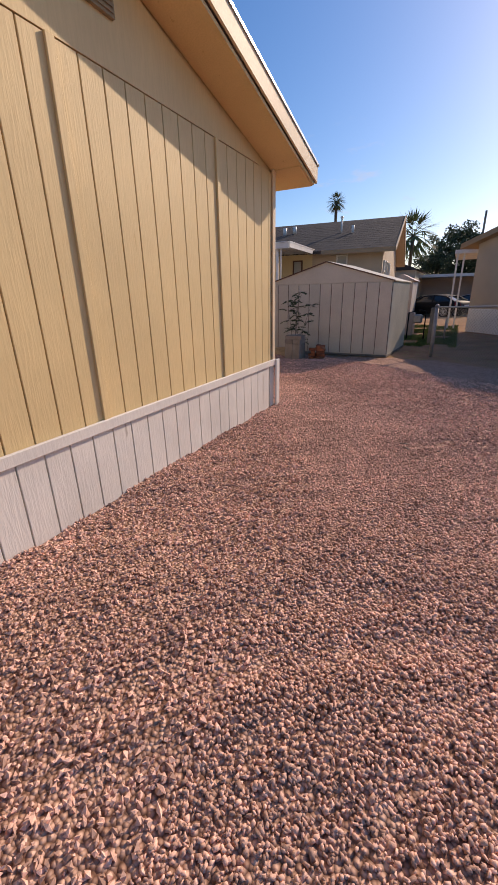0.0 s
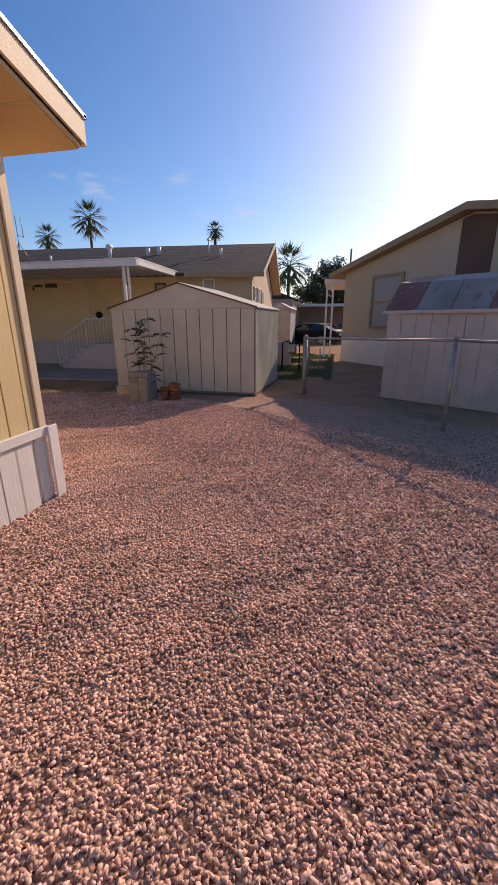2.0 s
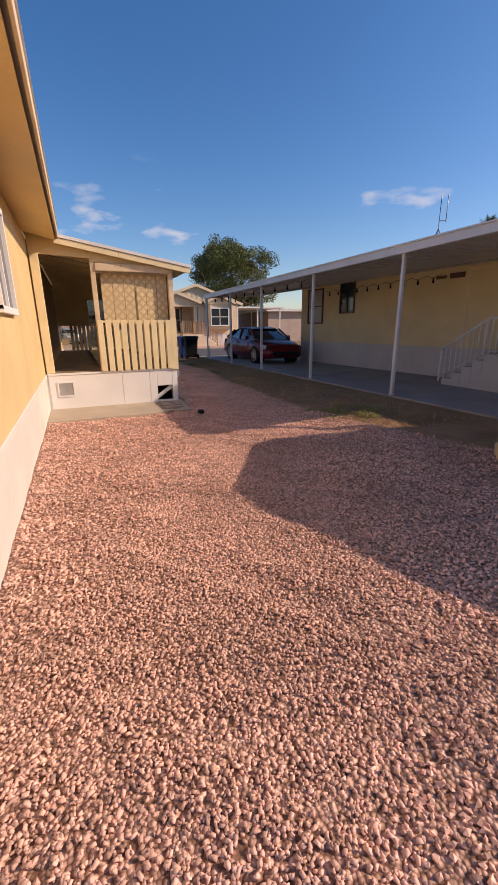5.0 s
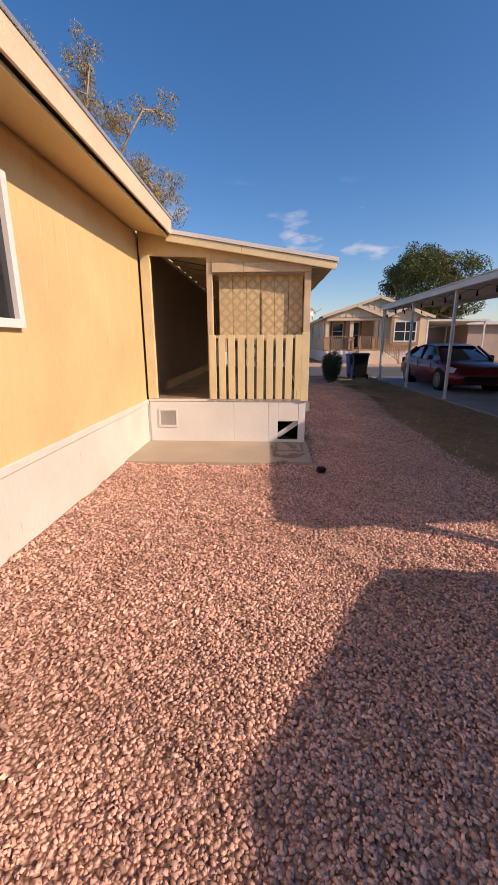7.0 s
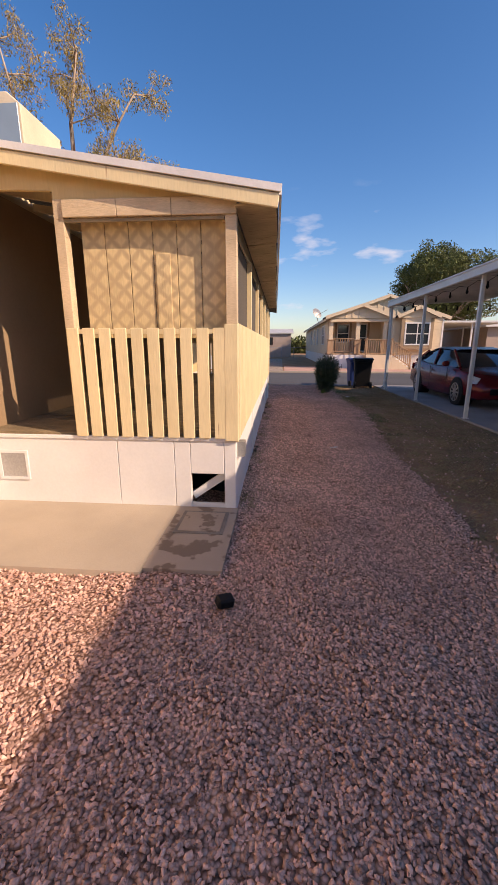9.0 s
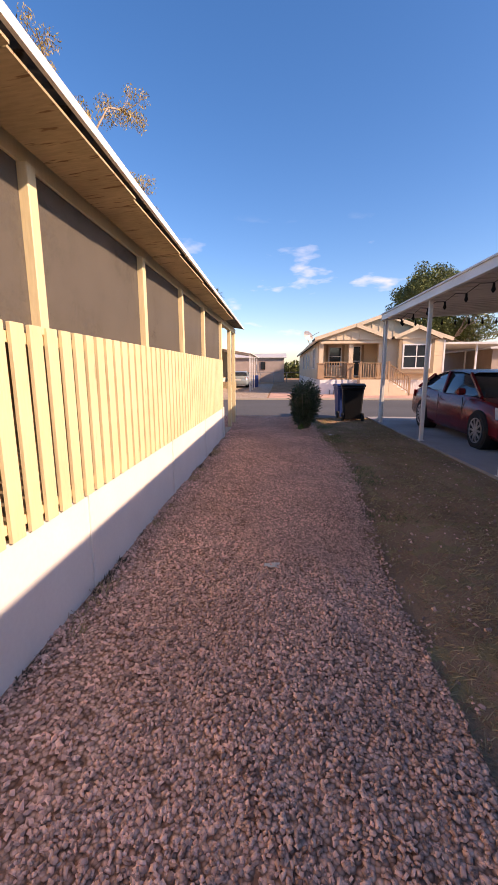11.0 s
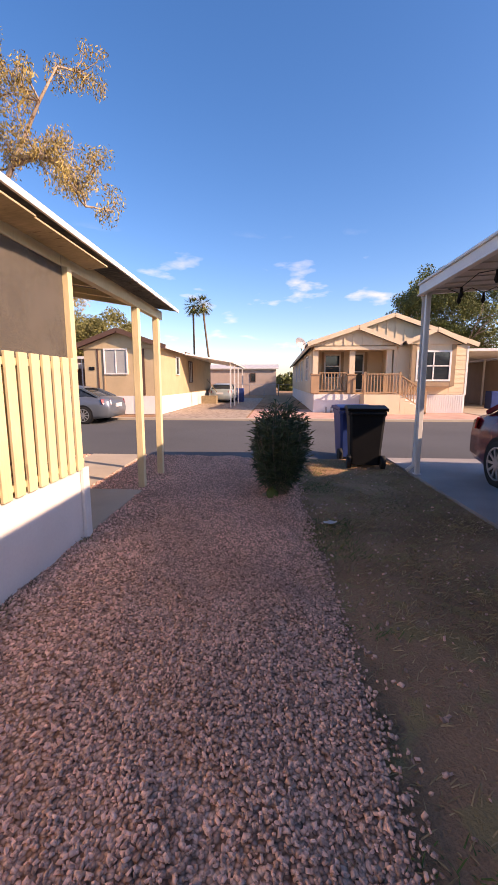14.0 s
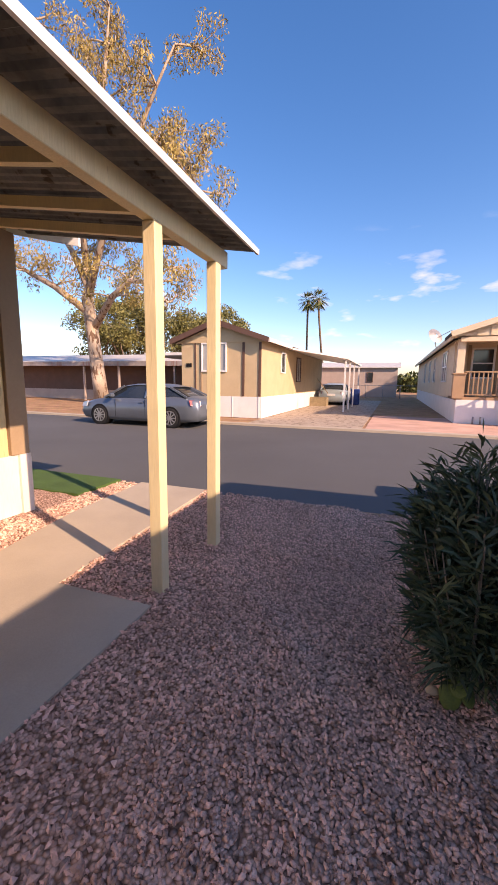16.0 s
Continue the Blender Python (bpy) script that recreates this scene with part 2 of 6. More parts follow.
M_TURF = mat("green_turf", (0.07, 0.14, 0.03), 0.95, scale=4, vary=0.2, fine=150, bump=0.8)



def stone_bed(m):
    """Gives a material a cover of small stones: a cell pattern in colour and relief, gap shade painted into the rims.
    """
    nt = m.node_tree
    n, l = nt.nodes, nt.links
    b = n["Principled BSDF"]
    geo = n.new("ShaderNodeNewGeometry")
    vor = n.new("ShaderNodeTexVoronoi")
    vor.inputs["Scale"].default_value, vor.inputs["Randomness"].default_value = 52.0, 1.0
    l.new(geo.outputs["Position"], vor.inputs[0])
    ramp = n.new("ShaderNodeValToRGB")
    ramp.color_ramp.elements[0].color = (0.42, 0.25, 0.18, 1)
    ramp.color_ramp.elements[1].color = (0.86, 0.56, 0.43, 1)
    sep = n.new("ShaderNodeSeparateXYZ")
    l.new(vor.outputs["Color"], sep.inputs[0])
    l.new(sep.outputs[0], ramp.inputs[0])
    # Rims multiplied darker: the shade of the gaps is put into the colour.
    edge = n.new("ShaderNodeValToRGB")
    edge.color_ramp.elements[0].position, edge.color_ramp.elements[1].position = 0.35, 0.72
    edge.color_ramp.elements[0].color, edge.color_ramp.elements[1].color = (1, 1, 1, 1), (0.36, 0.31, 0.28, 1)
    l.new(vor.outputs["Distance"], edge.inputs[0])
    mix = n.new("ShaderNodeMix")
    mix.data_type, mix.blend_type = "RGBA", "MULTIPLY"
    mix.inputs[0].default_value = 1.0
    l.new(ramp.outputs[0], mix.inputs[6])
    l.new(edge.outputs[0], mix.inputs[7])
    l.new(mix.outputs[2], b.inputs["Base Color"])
    inv = n.new("ShaderNodeMath")
    inv.operation = "SUBTRACT"
    inv.inputs[0].default_value = 1.0
    l.new(vor.outputs["Distance"], inv.inputs[1])
    bp = n.new("ShaderNodeBump")
    bp.inputs["Strength"].default_value, bp.inputs["Distance"].default_value = 1.0, 0.014
    l.new(inv.outputs[0], bp.inputs["Height"])
    l.new(bp.outputs[0], b.inputs["Normal"])


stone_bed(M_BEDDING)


def lattice_ghost(m):
    """Old overspray: yellow diamonds left between the bare bands where a lattice once lay."""
    nt = m.node_tree
    n, l = nt.nodes, nt.links
    b = n["Principled BSDF"]
    old = b.inputs["Base Color"].links[0].from_socket
    geo = n.new("ShaderNodeNewGeometry")
    noi = n.new("ShaderNodeTexNoise")
    noi.inputs["Scale"].default_value = 9.0
    l.new(geo.outputs["Position"], noi.inputs[0])
    sep = n.new("ShaderNodeSeparateXYZ")
    l.new(geo.outputs["Position"], sep.inputs[0])
    def op(kind, a, b_=None):
        q = n.new("ShaderNodeMath")
        q.operation = kind
        for i, v in enumerate((a, b_)):
            if v is None:
                continue
            if isinstance(v, (int, float)):
                q.inputs[i].default_value = v
            else:
                l.new(v, q.inputs[i])
        return q.outputs[0]
    w = op("MULTIPLY", op("SUBTRACT", noi.outputs[0], .5), .05)
    u = op("SINE", op("MULTIPLY", op("ADD", op("ADD", sep.outputs["X"], sep.outputs["Z"]), w), 2 * math.pi / .155))
    v = op("SINE", op("MULTIPLY", op("SUBTRACT", op("SUBTRACT", sep.outputs["X"], sep.outputs["Z"]), w), 2 * math.pi / .155))
    lo = op("MINIMUM", op("ADD", op("MULTIPLY", u, .5), .5), op("ADD", op("MULTIPLY", v, .5), .5))
    r = n.new("ShaderNodeValToRGB")
    r.color_ramp.elements[0].position, r.color_ramp.elements[1].position = .03, .5
    l.new(lo, r.inputs[0])
    mix = n.new("ShaderNodeMix")
    mix.data_type = "RGBA"
    mix.inputs[6].default_value = (0.50, 0.37, 0.21, 1)
    l.new(r.outputs[0], mix.inputs[0])
    l.new(old, mix.inputs[7])
    l.new(mix.outputs[2], b.inputs["Base Color"])


M_GHOST = mat("oversprayed_board", (0.72, 0.56, 0.30), 0.7, scale=2, vary=0.2, fine=20, bump=0.25, stretch=(4, 4, 0.5))
lattice_ghost(M_GHOST)


def see_through(m, share):
    """An insect screen: the open share of the weave lets light and sight through."""
    n, l = m.node_tree.nodes, m.node_tree.links
    clear, mix = n.new("ShaderNodeBsdfTransparent"), n.new("ShaderNodeMixShader")
    mix.inputs[0].default_value = share
    l.new(n["Principled BSDF"].outputs[0], mix.inputs[1])
    l.new(clear.outputs[0], mix.inputs[2])
    l.new(mix.outputs[0], n["Material Output"].inputs[0])


see_through(M_SCREEN, 0.3)


# ---- mesh helpers ----
def add_box(bm, x0, y0, z0, x1, y1, z1, m=None):
    v = [bm.verts.new((x, y, z)) for z in (min(z0, z1), max(z0, z1)) for y in (min(y0, y1), max(y0, y1)) for x in (min(x0, x1), max(x0, x1))]
    if m is not None:
        for p in v:
            p.co = m @ p.co
    for q in ((0, 2, 3, 1), (4, 5, 7, 6), (0, 1, 5, 4), (2, 6, 7, 3), (0, 4, 6, 2), (1, 3, 7, 5)):
        bm.faces.new([v[i] for i in q])
    return v


def basis(a, b, up=(0, 0, 1)):
    d = (Vector(b) - Vector(a)).normalized()
    s = d.cross(Vector(up))
    s = d.cross(Vector((1, 0, 0))) if s.length < 1e-4 else s
    s.normalize()
    return d, s, s.cross(d)


def add_beam(bm, a, b, w, h, up=(0, 0, 1)):
    """A squared bar from a to b, w wide and h high."""
    a, b = Vector(a), Vector(b)
    d, s, u = basis(a, b, up)
    v = [bm.verts.new(p + s * (i * w / 2) + u * (j * h / 2)) for p in (a, b) for i, j in ((-1, -1), (1, -1), (1, 1), (-1, 1))]
    for q in ((3, 2, 1, 0), (4, 5, 6, 7), (0, 1, 5, 4), (1, 2, 6, 5), (2, 3, 7, 6), (3, 0, 4, 7)):
        bm.faces.new([v[i] for i in q])
    return v


def add_tube(bm, pts, r, n=8, caps=True):
    """A tube along points; r a radius or one for each point."""
    rings = []
    for i, p in enumerate(pts):
        a, b = pts[max(i - 1, 0)], pts[min(i + 1, len(pts) - 1)]
        d, s, u = basis(a, b)
        rr = r[i] if isinstance(r, (list, tuple)) else r
        rings.append([bm.verts.new(Vector(p) + (s * math.cos(k * math.tau / n) + u * math.sin(k * math.tau / n)) * rr) for k in range(n)])
    for ra, rb in zip(rings, rings[1:]):
        for k in range(n):
            bm.faces.new((ra[k], ra[(k + 1) % n], rb[(k + 1) % n], rb[k])).smooth = True
    if caps:
        bm.faces.new(rings[0][::-1])
        bm.faces.new(rings[-1])


def add_prism(bm, pts, off):
    """A flat outline pushed through by off."""
    a = [bm.verts.new(Vector(p)) for p in pts]
    b = [bm.verts.new(Vector(p) + Vector(off)) for p in pts]
    n = len(pts)
    bm.faces.new(a[::-1])
    bm.faces.new(b)
    for i in range(n):
        bm.faces.new((a[i], a[(i + 1) % n], b[(i + 1) % n], b[i]))


def part(name, bm, material, parent=None, label="", bevel=0.0, smooth=False):
    """Links a bmesh as one mesh object under its parent."""
    if bevel:
        bmesh.ops.bevel(bm, geom=bm.edges[:], offset=bevel, segments=1, affect="EDGES")
    bmesh.ops.recalc_face_normals(bm, faces=bm.faces)
    me = bpy.data.meshes.new(name)
    bm.to_mesh(me)
    bm.free()
    if smooth:
        for p in me.polygons:
            p.use_smooth = True
    me.materials.append(material)
    ob = new(name, me)
    if parent:
        ob.parent = parent
        ob.matrix_parent_inverse = parent.matrix_world.inverted()
    if label:
        ob["label"] = label
    return ob


def thing(name, at=(0, 0, 0), label="", category="", group="", kind="", rz=0.0):
    e = new(name)
    e.matrix_world = pose(*at, 0, 0, rz)
    bpy.context.view_layer.update()
    return tagged(e, label, category, group, kind)


def boxes(name, list_, material, parent=None, label="", bevel=0.0):
    bm = bmesh.new()
    for b in list_:
        add_box(bm, *b)
    return part(name, bm, material, parent, label, bevel)


def beam(name, a, b, w, h, material, parent=None, label="", bevel=0.0, up=(0, 0, 1)):
    bm = bmesh.new()
    add_beam(bm, a, b, w, h, up)
    return part(name, bm, material, parent, label, bevel)


def tube(name, pts, r, material, parent=None, label="", n=8):
    bm = bmesh.new()
    add_tube(bm, pts, r, n)
    return part(name, bm, material, parent, label)


def repeat(ob, offset):
    """Another object on the same mesh, moved by offset in its parent's frame."""
    o = ob.copy()
    scene.collection.objects.link(o)
    o.location = ob.location + Vector(offset)
    return o


def window(name, parent, origin, along, w, h, frame_mat, glass_mat, mull=1, rail=False, thick=0.05, fw=0.05, label=""):
    """A framed window standing on a wall; origin its lower left corner seen from outside, along the unit way to its right."""
    o, a = Vector(origin), Vector(along)
    out = a.cross(Vector((0, 0, 1)))
    bm = bmesh.new()
    z = Vector((0, 0, 1))
    for p, q in ((o - a * fw * 0 , o + z * h), (o + a * w, o + a * w + z * h)):
        add_beam(bm, p + out * thick / 2, q + out * thick / 2, fw, thick, up=out)
    for k in (0, h):
        add_beam(bm, o + z * k - a * fw / 2 + out * thick / 2, o + z * k + a * (w + fw / 2) + out * thick / 2, thick * 1.06, fw, up=z)
    wd = part(name, bm, frame_mat, parent, label)
    for i in range(1, mull + 1):
        part("mullion", (lambda b: (add_beam(b, o + a * (w * i / (mull + 1)) + out * thick * 0.4, o + a * (w * i / (mull + 1)) + z * h + out * thick * 0.4, fw * 0.7, thick * 0.7, up=out), b)[1])(bmesh.new()), frame_mat, wd)
    if rail:
        part("rail", (lambda b: (add_beam(b, o + z * h * 0.5 + out * thick * 0.4, o + a * w + z * h * 0.5 + out * thick * 0.4, thick * 0.7, fw * 0.7), b)[1])(bmesh.new()), frame_mat, wd)
    for i in range(mull + 1):
        bm = bmesh.new()
        p, q = o + a * (w * i / (mull + 1) + fw * 0.3), o + a * (w * (i + 1) / (mull + 1) - fw * 0.3)
        add_prism(bm, [p + out * 0.012, q + out * 0.012, q + z * h + out * 0.012, p + z * h + out * 0.012], -out * 0.008)
        part("pane", bm, glass_mat, wd)
    return wd


# ---- ground, road, slabs ----
def sheet(name, outline, z, material, thick=0.05, label=""):
    bm = bmesh.new()
    add_prism(bm, [(x, y, z) for x, y in outline], (0, 0, -thick))
    ob = part(name, bm, material)
    return tagged(ob, label, "", "", "structure")


def rect(x0, y0, x1, y1):
    return [(x0, y0), (x1, y0), (x1, y1), (x0, y1)]


WALK = [(5.2, 17.64), (7.5, 17.64), (7.5, 19.12), (6.72, 19.12), (6.62, 21.72), (5.58, 21.72), (5.66, 20.3), (5.85, 19.3), (5.2, 18.6)]
sheet("ground", rect(-900, -900, 900, 900), -0.10, M_DIRT, 0.2, "bare reddish desert earth")
sheet("yard_near", rect(-40, -40, 60, 21.75), -0.02, M_DIRT, 0.2, "bare reddish earth with dry straw")
sheet("yard_far", rect(-60, 30.25, 80, 75), -0.02, M_DIRT, 0.2, "bare earth across the street")
sheet("road", rect(-70, 21.75, 90, 29.9), -0.06, M_ASPHALT, 0.1, "worn grey asphalt street")
sheet("kerb_far", rect(-60, 29.9, 80, 30.25), 0.015, M_PAVE, 0.2, "low rolled concrete kerb")
sheet("porch_slab", rect(5.1, 8.52, 6.98, 9.62), 0.045, M_PAVE, 0.09, "smooth tan concrete slab before the porch")
sheet("meter_slab", rect(6.982, 8.58, 7.52, 9.62), 0.041, M_STAINED, 0.09, "cracked and stained concrete slab")
sheet("walk_slab", WALK, 0.03, M_PAVE, 0.06, "smooth concrete walk")
sheet("carport_slab", [(12.02, 4.7), (16.3, 5.0), (14.6, 21.74), (11.44, 21.74)], 0.02, M_PAVEGREY, 0.12, "shaded grey concrete carport slab")
sheet("front_turf", rect(1.0, 20.9, 5.2, 21.74), 0.032, M_TURF, 0.04, "bright green artificial turf")
sheet("driveway_far", rect(4.0, 30.26, 8.0, 52), 0.0, M_STAINED, 0.05, "stained concrete driveway")
sheet("driveway_far_east", rect(18.6, 30.26, 23, 48), 0.0, M_PAVE, 0.05, "pale concrete driveway")
sheet("gravel_far", rect(8.1, 30.26, 18.4, 36.0), 0.0, M_STONE, 0.03, "pink gravel strip before the tan house")


# ---- main mobile home ----
HX, HY, HN, HW = 5.09, 2.30, 20.30, -3.3      # east wall, south wall, north wall, west wall
SK, WT, PITCH = 0.66, 3.05, 0.235
RIDGE = (HX + HW) / 2


def roof_z(x, base=WT):
    return base + PITCH * (abs(HX - RIDGE) - abs(x - RIDGE))


home = thing("mobile_home", (HX, HY, 0), "pale yellow mobile home with grooved siding and white skirt", "house")
bm = bmesh.new()
add_prism(bm, [(HW + .02, HY + .02, 0), (HX - .02, HY + .02, 0), (HX - .02, HY + .02, WT - .01), (RIDGE, HY + .02, roof_z(RIDGE) - .01), (HW + .02, HY + .02, WT - .01)], (0, HN - HY - .04, 0))
wall = part("wall", bm, M_YELLOW, home)
skirt = boxes("skirt", [(HW, HY + .012, 0, HX - .012, HY + .018, SK - .02)], M_WHITE, home, "white painted grooved skirt")
GW = 0.203
xs = 4.931
i = 0
master = None
edges = []
while xs > -2.6:
    w = GW
    edges.append(xs)
    if master is None:
        bm = bmesh.new()
        add_box(bm, xs - GW + .006, HY - .016, SK, xs - .004, HY + .018, 2.98)
        master = part("siding_board", bm, M_YELLOW, wall, bevel=.003)
        bm = bmesh.new()
        add_box(bm, xs - GW + .006, HY - .02, 0.0, xs - .004, HY + .012, SK - .05)
        smaster = part("skirt_board", bm, M_WHITE, skirt, bevel=.003)
    else:
        repeat(master, (xs - edges[0], 0, 0))
        repeat(smaster, (xs - edges[0] + .04, 0, 0))
    xs -= w
    i += 1
boxes("siding_board", [(4.935, HY - .016, SK, HX - .061, HY + .018, 2.98)], M_YELLOW, wall, bevel=.003)
boxes("skirt_board", [(4.98, HY - .02, 0.0, HX - .02, HY + .012, SK - .05)], M_WHITE, skirt, bevel=.003)
battens = []
for x in (3.713, 1.884, 0.055, -1.77):
    battens.append((x - .035, HY - .038, SK + .005, x + .03, HY - .017, 2.98))
boxes("batten", battens[:1], M_YELLOW, wall, bevel=.003)
for b in battens[1:]:
    boxes("batten", [b], M_YELLOW, wall, bevel=.003)
bm = bmesh.new()
add_prism(bm, [(4.66, HY - .022, 2.985), (RIDGE, HY - .022, roof_z(RIDGE) - .02), (HW + .4, HY - .022, 2.985)], (0, .04, 0))
part("gable_board", bm, M_YELLOW, home)
boxes("skirt_cap", [(HW, HY - .05, SK - .05, HX + .03, HY - .021, SK + .035)], M_WHITE, home, "white sloping cap board", bevel=.006)
boxes("corner_board", [(HX - .005, HY - .075, 0.0, HX + .11, HY - .052, SK + .03)], M_WHITE, home, "loose white end board", bevel=.004)
boxes("corner_trim", [(HX - .06, HY - .04, SK + .036, HX + .02, HY - .017, WT - .03)], M_CREAM, home, bevel=.004)
boxes("gable_vent", [(2.0, HY - .05, 3.27, 2.43, HY - .023, 3.48)] + [(2.02, HY - .06, 3.29 + k * .03, 2.41, HY - .05, 3.30 + k * .03) for k in range(5)], M_DARKWOOD, home, "dark louvred gable vent")
# east wall
eskirt = boxes("skirt", [(HX - .018, HY - .02, 0, HX + .012, 9.62, SK - .01)], M_WHITE, home, "smooth white skirt")
boxes("skirt", [(HX - .018, 17.6, 0, HX + .012, HN, SK)], M_WHITE, home, "smooth white skirt")
boxes("skirt_cap", [(HX + .013, HY - .02, SK - .04, HX + .035, 9.62, SK + .03)], M_WHITE, home, bevel=.006)
ys, k = HY - .015, 0
em = None
while ys < 9.4:
    if em is None:
        bm = bmesh.new()
        add_box(bm, HX - .018, ys, SK, HX + .016, ys + .403, WT - .1)
        em = part("siding_panel", bm, M_YELLOW, wall, bevel=.003)
    else:
        repeat(em, (0, k * .406, 0))
    ys += .406
    k += 1
for q in range(6):
    repeat(em, (0, 15.35 + q * .406, 0))
boxes("corner_trim", [(HX - .03, HN - .2, SK, HX + .03, HN + .02, WT - .1)], M_TANDARK, home, bevel=.004)
boxes("corner_trim", [(HX + .013, HN - .12, 0.0, HX + .05, HN + .02, SK)], M_WHITE, home, bevel=.004)
wwin = window("window", home, (HX + .018, 5.75, 1.66), (0, 1, 0), .92, .95, M_CLEANWHITE, M_GLASS, 1, fw=.06, label="white framed sliding window")
# roof
ov, oe = 0.40, 0.50
bm = bmesh.new()
zt = lambda x: roof_z(min(max(x, HW), HX)) - (PITCH * max(0, x - HX, HW - x))
prof = [(HW - oe, zt(HW - oe)), (RIDGE, zt(RIDGE)), (HX + oe, zt(HX + oe)), (HX + oe, zt(HX + oe) + .14), (RIDGE, zt(RIDGE) + .14), (HW - oe, zt(HW - oe) + .14)]
prof2 = [(HW - oe, zt(HW - oe)), (RIDGE, zt(RIDGE)), (HX - .02, zt(HX)), (HX - .02, zt(HX) + .14), (RIDGE, zt(RIDGE) + .14), (HW - oe, zt(HW - oe) + .14)]
YE = 9.54
add_prism(bm, [(x, HY - ov, z + .045) for x, z in prof], (0, YE - HY + ov, 0))
part("roof", bm, M_GALV, home, "grey metal roof")
bm = bmesh.new()
add_prism(bm, [(x, YE + .001, z + .045) for x, z in prof2], (0, HN + ov - YE, 0))
part("roof", bm, M_GALV, home, "grey metal roof")
bm = bmesh.new()
add_prism(bm, [(HX - .02, HY - ov + .03, WT - .04), (HX + oe - .03, HY - ov + .03, WT - .15), (HX + oe - .03, HY - ov + .03, WT - .12), (HX - .02, HY - ov + .03, WT - .01)], (0, YE - HY + ov - .04, 0))
part("soffit", bm, M_YELLOW, home)
bm = bmesh.new()
for xa, xb in ((RIDGE, HX + oe - .03), (HW - oe + .03, RIDGE)):
    q = [bm.verts.new((x, y, zt(x) - d + t)) for t in (-.03, 0) for x, y, d in ((xa, HY - ov + .01, .0), (xb, HY - ov + .01, .0), (xb, HY + .01, .01), (xa, HY + .01, .01))]
    for f_ in ((0, 1, 2, 3), (7, 6, 5, 4), (0, 4, 5, 1), (1, 5, 6, 2), (2, 6, 7, 3), (3, 7, 4, 0)):
        bm.faces.new([q[i_] for i_ in f_])
part("gable_soffit", bm, M_YELLOW, home)
zf = zt(HX + oe)
bm = bmesh.new()
add_prism(bm, [(HX + oe + .005, HY - ov - .022, zf + .01 + .0), (RIDGE, HY - ov - .022, zt(RIDGE) + .02), (RIDGE, HY - ov - .022, zt(RIDGE) + .19), (HX + oe + .005, HY - ov - .022, zf + .185)], (0, .022, 0))
part("fascia", bm, M_CREAM, home, "peach painted fascia board")
boxes("fascia", [(HX + oe + .001, HY - ov - .02, zf, HX + oe + .024, YE, zf + .185)], M_CREAM, home, "peach painted fascia board", bevel=.003)
bm = bmesh.new()
add_prism(bm, [(HX + oe + .035, HY - ov - .035, zf + .185), (RIDGE, HY - ov - .035, zt(RIDGE) + .192), (RIDGE, HY - ov - .035, zt(RIDGE) + .22), (HX + oe + .035, HY - ov - .035, zf + .212)], (0, .05, 0))
part("drip_edge", bm, M_DRIP, home)
boxes("drip_edge", [(HX + oe - .0, HY - ov - .035, zf + .186, HX + oe + .036, YE, zf + .212)], M_DRIP, home)

bm = bmesh.new()
add_prism(bm, [(HX + .5, HN + .41, 2.90), (HX - 1.2, HN + .41, 3.30), (HX - 1.2, HN + .41, 3.46), (HX + .5, HN + .41, 3.07)], (0, .03, 0))
part("fascia", bm, M_CLEANWHITE, home)
bm = bmesh.new()
add_prism(bm, [(HX + .5, HN + .1, 3.03), (HX - .0, HN + .1, 3.15), (HX - .0, HN + .1, 3.19), (HX + .5, HN + .1, 3.07)], (0, .3, 0))
part("eave_return", bm, M_GALV, home)

# ---- rooftop cooler ----
cooler = thing("rooftop_cooler", (4.0, 12.2, roof_z(4.0) + .15), "weathered evaporative cooler box on the roof", "air cooler")
bm = bmesh.new()
add_prism(bm, [(3.55, 11.8, 3.2), (4.57, 11.8, 3.05), (4.57, 11.8, 4.42), (4.4, 11.8, 4.56), (3.62, 11.8, 4.56), (3.55, 11.8, 4.4)], (0, .92, 0))
part("cabinet", bm, M_CREAM, cooler, "peach side panel", bevel=.012)
boxes("intake_panel", [(3.6, 11.775, 3.3, 4.54, 11.798, 4.42)], M_PALECAR, cooler, "faded pale blue intake panel", bevel=.004)
boxes("feed_pipe", [(4.2, 11.74, 3.2, 4.24, 11.774, 4.0)], M_STEEL, cooler)

# ---- porch ----
PX, PS, PN, DK = 7.50, 9.63, 17.60, 0.70
porch = thing("screened_porch", (PX, PS, 0), "pale yellow slatted porch with dark screens and white skirt", "porch")
ps = boxes("skirt", [(HX + .013, PS, 0, 7.09, PS + .03, DK - .03), (7.395, PS, 0, PX, PS + .03, DK - .03), (7.09, PS, 0, 7.395, PS + .03, .075), (7.09, PS, .36, 7.395, PS + .03, DK - .03),
                      (PX - .03, PS + .031, 0, PX, PN, DK - .03)], M_CLEANWHITE, porch, "white painted skirt with an open hatch")
boxes("end_board", [(PX + .003, PN - .1, 0, PX + .035, PN + .01, DK - .02)], M_CLEANWHITE, porch, bevel=.003)
for y in (11.6, 13.6, 15.6):
    boxes("skirt_joint", [(PX + .001, y, .02, PX + .012, y + .05, DK - .04)], M_CLEANWHITE, porch)
boxes("skirt_cap", [(HX + .04, PS - .025, DK - .035, PX + .01, PS - .001, DK + .0)], M_CLEANWHITE, porch, bevel=.004)
